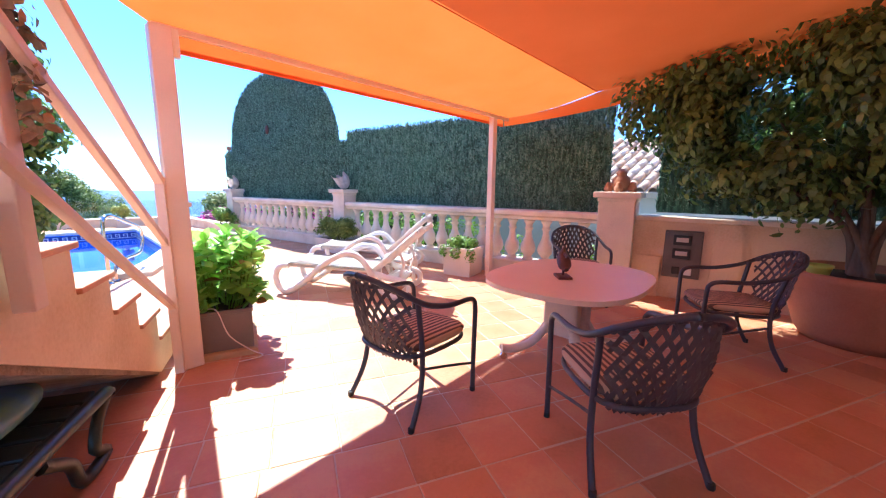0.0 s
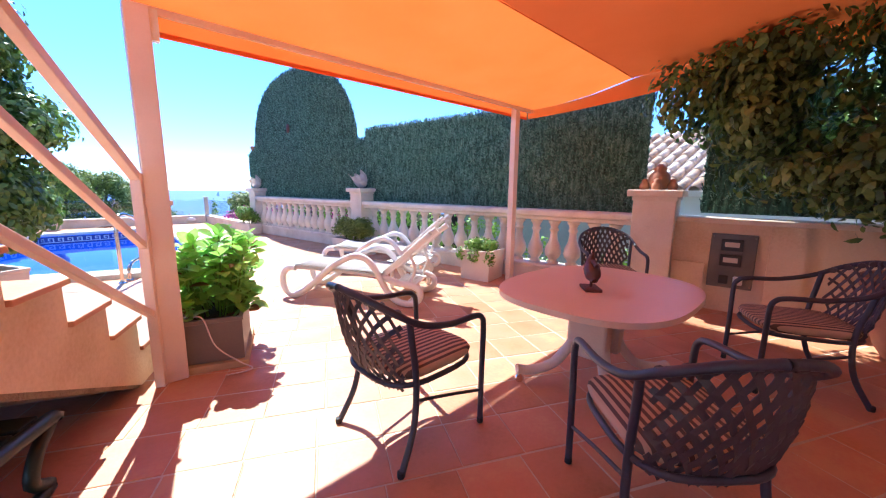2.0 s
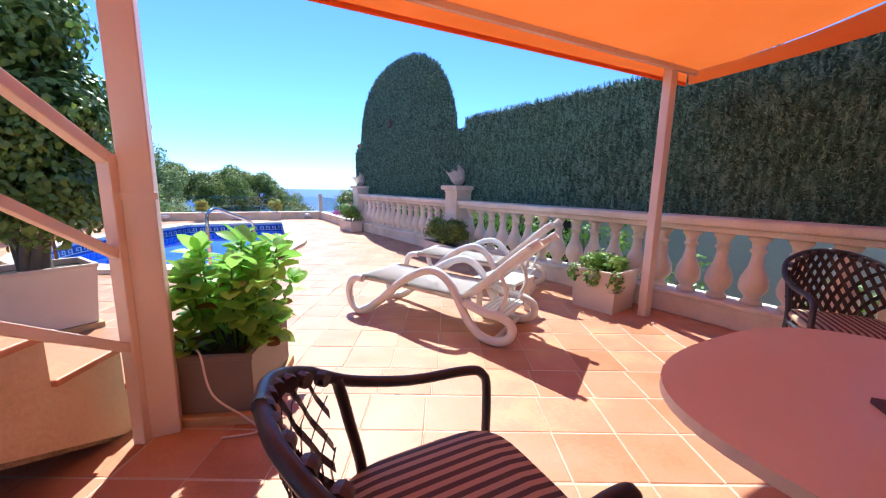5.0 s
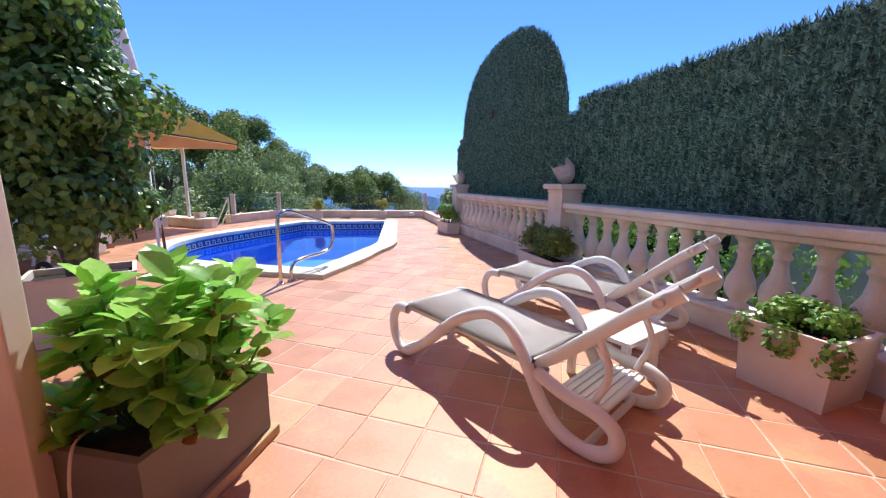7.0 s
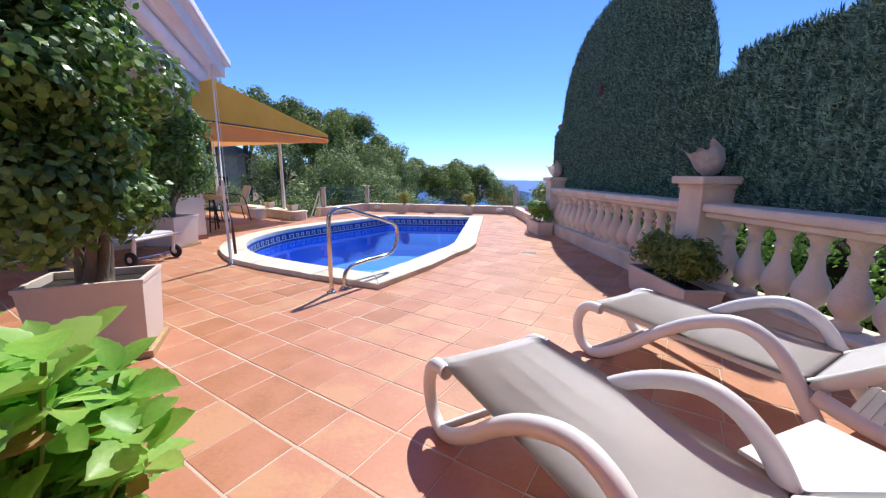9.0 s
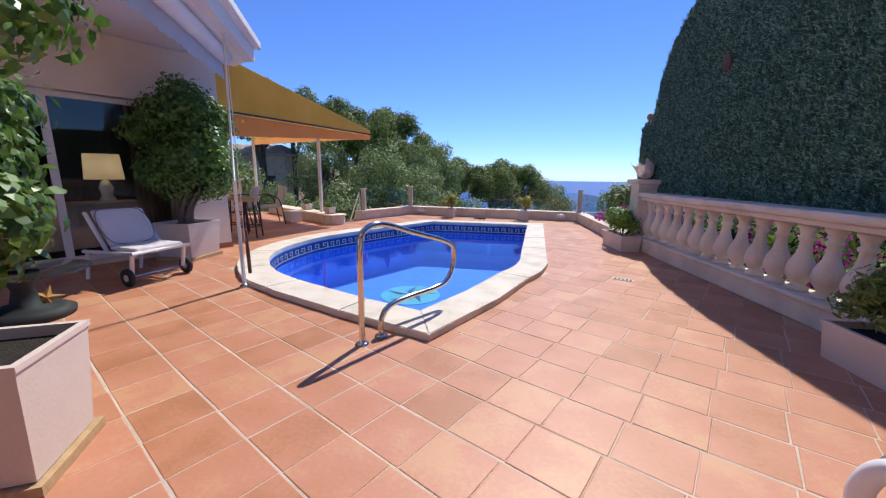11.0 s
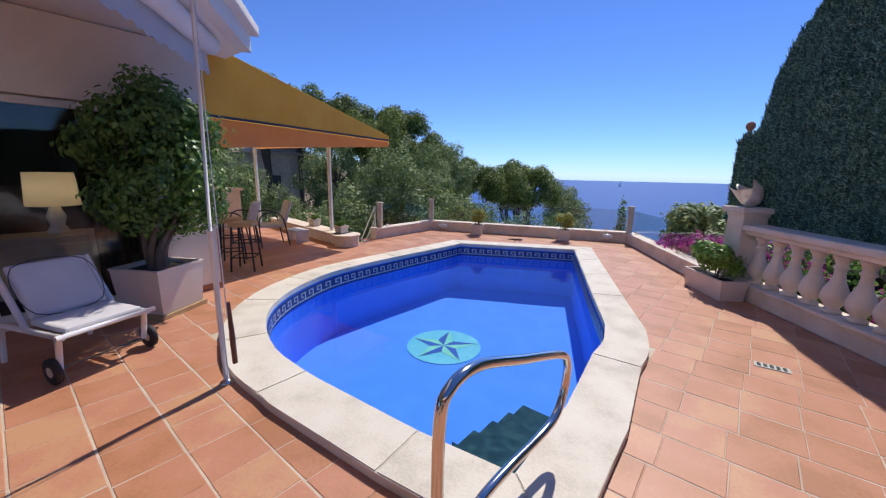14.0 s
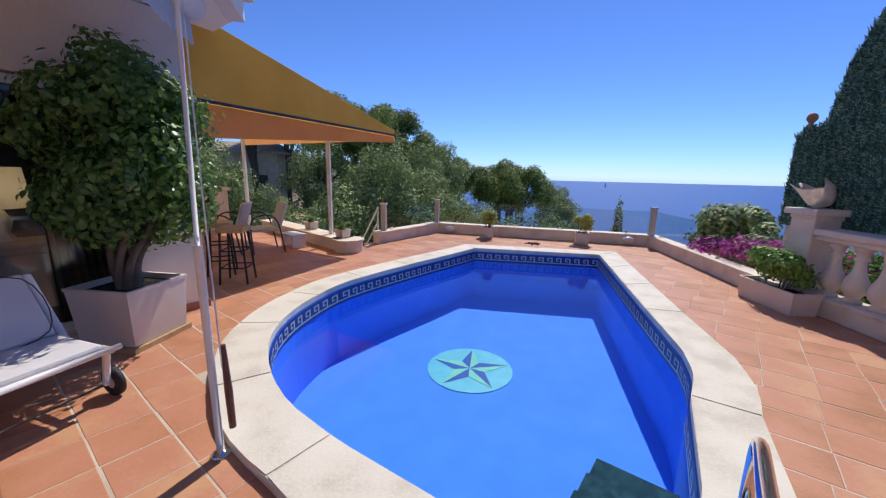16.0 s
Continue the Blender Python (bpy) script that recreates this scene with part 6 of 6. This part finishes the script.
# kind, bearing in degrees from a camera position (1.5, 5.3), distance, height of the top over the eye; fitted to the
# camera's view
SPOTS = [("pine", 107.5, 42, 6.7), ("pine", 110.5, 45, 7.1), ("pine", 113, 40, 5.9), ("pine", 116, 46, 7.9), ("pine", 105.2, 46, 4.9), ("broad", 102.5, 40, 4.2), ("broad", 106, 33, 3.6), ("pine", 98.8, 60, 3.3), ("pine", 100.6, 62, 3.6), ("pine", 91.2, 48, 1.4), ("pine", 92.8, 46, 1.0), ("pine", 89.6, 50, 0.8), ("broad", 85.2, 60, -0.6), ("broad", 84, 56, -1.6), ("broad", 108.5, 26, 1.5), ("broad", 110.8, 30, 2.4), ("cypress", 109.6, 28, 3.4), ("cypress", 111.8, 27, 1.2), ("broad", 113.5, 24, -0.6), ("broad", 118.5, 36, 3.4), ("pine", 123, 44, 8.5), ("pine", 127, 40, 8.0), ("broad", 127, 26, -0.8), ("broad", 132, 26, 1.6), ("pine", 132, 36, 8.0), ("broad", 117, 24, -1.6), ("broad", 104, 24, -0.6), ("broad", 101, 26, -1.2), ("broad", 97, 30, -1.5), ("broad", 94, 28, -2.2), ("broad", 90, 30, -2.6), ("broad", 86, 34, -3.2), ("broad", 82, 36, -4.2), ("pine", 138, 34, 8.5), ("pine", 145, 30, 8.0), ("broad", 121, 22, -2.0), ("broad", 119, 60, 9.2), ("pine", 114, 60, 7.9), ("cypress", 76.8, 30, -2.2), ("pine", 152, 34, 8), ("pine", 160, 34, 8)]
for i, (kind, brg, dist, up) in enumerate(SPOTS):
    up -= 1.2 if brg < 108 and dist > 32 and up > 2 else 0.0
    a = radians(brg)
    x, y = 1.5 + dist * math.cos(a), 5.3 + dist * math.sin(a)
    g = land(x, y)
    src = base[kind][i % len(base[kind])]
    h0 = 8 if kind == "cypress" else (8, 9)[i % 2] if kind == "pine" else (6, 7)[i % 2]
    k = min(1.5, max(0.75, (1.5 + up - g) / h0)) * R.uniform(0.95, 1.05)
    m = Matrix.Translation((x, y, max(g - 0.3, 1.5 + up - h0 * k))) @ Matrix.Rotation(R.uniform(0, 6.28), 4, "Z")
    ob = src if id(src) not in used else copy_thing(src, m)
    used[id(src)] = 1
    ob.matrix_basis = m
    ob.scale = (k, k, k)
# oleander and bougainvillea below the corner
ol = thing("oleander_shrub", pose(4.95, 13.6, -3.75), "flowering oleander and bougainvillea below the terrace corner", "shrub")
c = lumps(0, 0.3, 4.15, 0.75, 1.3, 0.65, 26, 0.3, 81)
p, o = clumps(c, 4200, 82, 0.3)
cloud("foliage", p, o, 0.06, LEAF_GREY, ol, long=2.6, seed=83)
p, o = clumps([(-0.45, -0.9, 4.2, 0.4, 0.5, 0.2), (-0.2, -1.4, 4.25, 0.4, 0.4, 0.2), (-0.6, -0.1, 4.05, 0.35, 0.5, 0.2)], 1700, 84, 0.3)
cloud("blossom", p, o, 0.06, PETAL_PINK, ol, "magenta bracts", long=1.1, seed=85)
for k in range(6):
    q = c[k * 3]
    part("stem", tube(bmesh.new(), smooth_path([(0, 0, 0), (q[0] * 0.4, q[1] * 0.4, 2), q[:3]], 4), 0.03, 6), BARK, ol)
# houses among the trees
for x, y, r, w, hgt, mt in ((-16.5, 31.2, 20, 5, 2.6, WHITE_WALL), (-27, 42, 10, 9, 5, STUCCO), (-9, 36, -10, 5, 2.6, WHITE_WALL)):
    g = land(x, y)
    hs = thing("villa", pose(x, y, g, rz=r), "small rendered villa with a tiled roof among trees", "house", "villas on the hillside")
    part("wall", bx(-w / 2, w / 2, -3, 3, -2, hgt), mt, hs)
    bm = bmesh.new()
    box(bm, -w / 2 - 0.4, w / 2 + 0.4, -3.4, 3.4, hgt, hgt + 0.2)
    prism(bm, [(-w / 2 - 0.4, -3.4), (w / 2 + 0.4, -3.4), (w / 2 + 0.4, 3.4), (-w / 2 - 0.4, 3.4)], hgt + 0.2, hgt + 0.21)
    for v in bm.verts:
        if v.co.z > hgt + 0.205:
            v.co = Vector((v.co.x * 0.6, v.co.y * 0.05, hgt + 1.3))
    part("roof", bm, ROOF_TILE, hs)
    for k in range(max(2, int(w / 2.5))):
        xx = -w / 2 + (k + 0.5) * w / max(2, int(w / 2.5))
        part("window", bx(xx - 0.45, xx + 0.45, -3.04, -3.001, hgt * 0.35, hgt * 0.35 + 1.2), METER_DARK, hs)
sbt = thing("sailing_boat", pose(560, 2450, -62, rz=30), "small white sailing boat far out at sea", "boat")
part("hull", bx(-12, 12, -3, 3, 0, 3, 0.8), WHITE_PLASTIC, sbt)
sheet("sail", [(-9, 0, 4), (6, 0, 4), (5, 0, 34)], WHITE_PLASTIC, sbt, thick=0.2)

# ---- floor tiles, laid in staggered rows ----
ANG = radians(-27)
U, V = Vector((math.cos(ANG), math.sin(ANG))), Vector((-math.sin(ANG), math.cos(ANG)))
T = 0.325
OUT2 = offset(POOL_IN, 0.3)
half, deep = T / 2 - 0.0025, T / 2 - 0.0055
tv = [(-half, -deep, -0.012), (half, -deep, -0.012), (half, deep, -0.012), (-half, deep, -0.012)]
tv += [(x, y, -0.0025) for x, y, z in tv[:4]]
tv += [(math.copysign(half - 0.004, x), math.copysign(deep - 0.004, y), 0.0) for x, y, z in tv[:4]]
tf = [(8, 9, 10, 11)]
for r0 in (0, 4):
    tf += [(r0 + i, r0 + (i + 1) % 4, r0 + 4 + (i + 1) % 4, r0 + 4 + i) for i in range(4)]
tile_me = bpy.data.meshes.new("floor_tile")
tile_me.from_pydata(tv, [], tf)
tile_me.materials.append(TILE)
rng = random.Random(17)
vs, fs = [], []
spots = []
for j in range(-60, 60):
    off = 0.016 * j + rng.uniform(-0.025, 0.025)
    for i in range(-60, 60):
        c = U * (-2.281 + (i + 0.5) * T + off) + V * (5.843 + (j + 0.5) * T)
        if inside(c.x, c.y, TERRACE) and not inside(c.x, c.y, OUT2):
            h = HM.inverted() @ Vector((c.x, c.y, 0))
            if h.x < 0 and h.y > 0.15:
                continue
            spots.append((c + U * rng.uniform(-0.002, 0.002) + V * rng.uniform(-0.002, 0.002), rng.uniform(-0.0015, 0.001), rng.uniform(-0.007, 0.007)))
# the tiles along the walk are single pieces
ranked = sorted(spots, key=lambda q: min((q[0] - Vector(w)).length for w in ((2.3, 3.6), (2.5, 4.6), (0.6, 6.6), (2.6, 7.2), (-0.6, 7.0), (3.0, 8.2))))
for q, (c, dz, rot) in enumerate(ranked):
    if q < 300:
        ob = new("floor_tile", tile_me)
        ob.parent, ob.matrix_basis = floor, Matrix.Translation((c.x, c.y, dz)) @ Matrix.Rotation(ANG + rot, 4, "Z")
    else:
        m = Matrix.Translation((c.x, c.y, dz)) @ Matrix.Rotation(ANG + rot, 4, "Z")
        b = len(vs)
        vs += [tuple(m @ Vector(p)) for p in tv]
        fs += [tuple(b + i for i in f) for f in tf]
me = bpy.data.meshes.new("floor_tiles_rest")
me.from_pydata(vs, [], fs)
me.materials.append(TILE_ISL)
ob = new("floor_tiles", me)
ob.parent = floor
tagged(ob, kind="stuff")
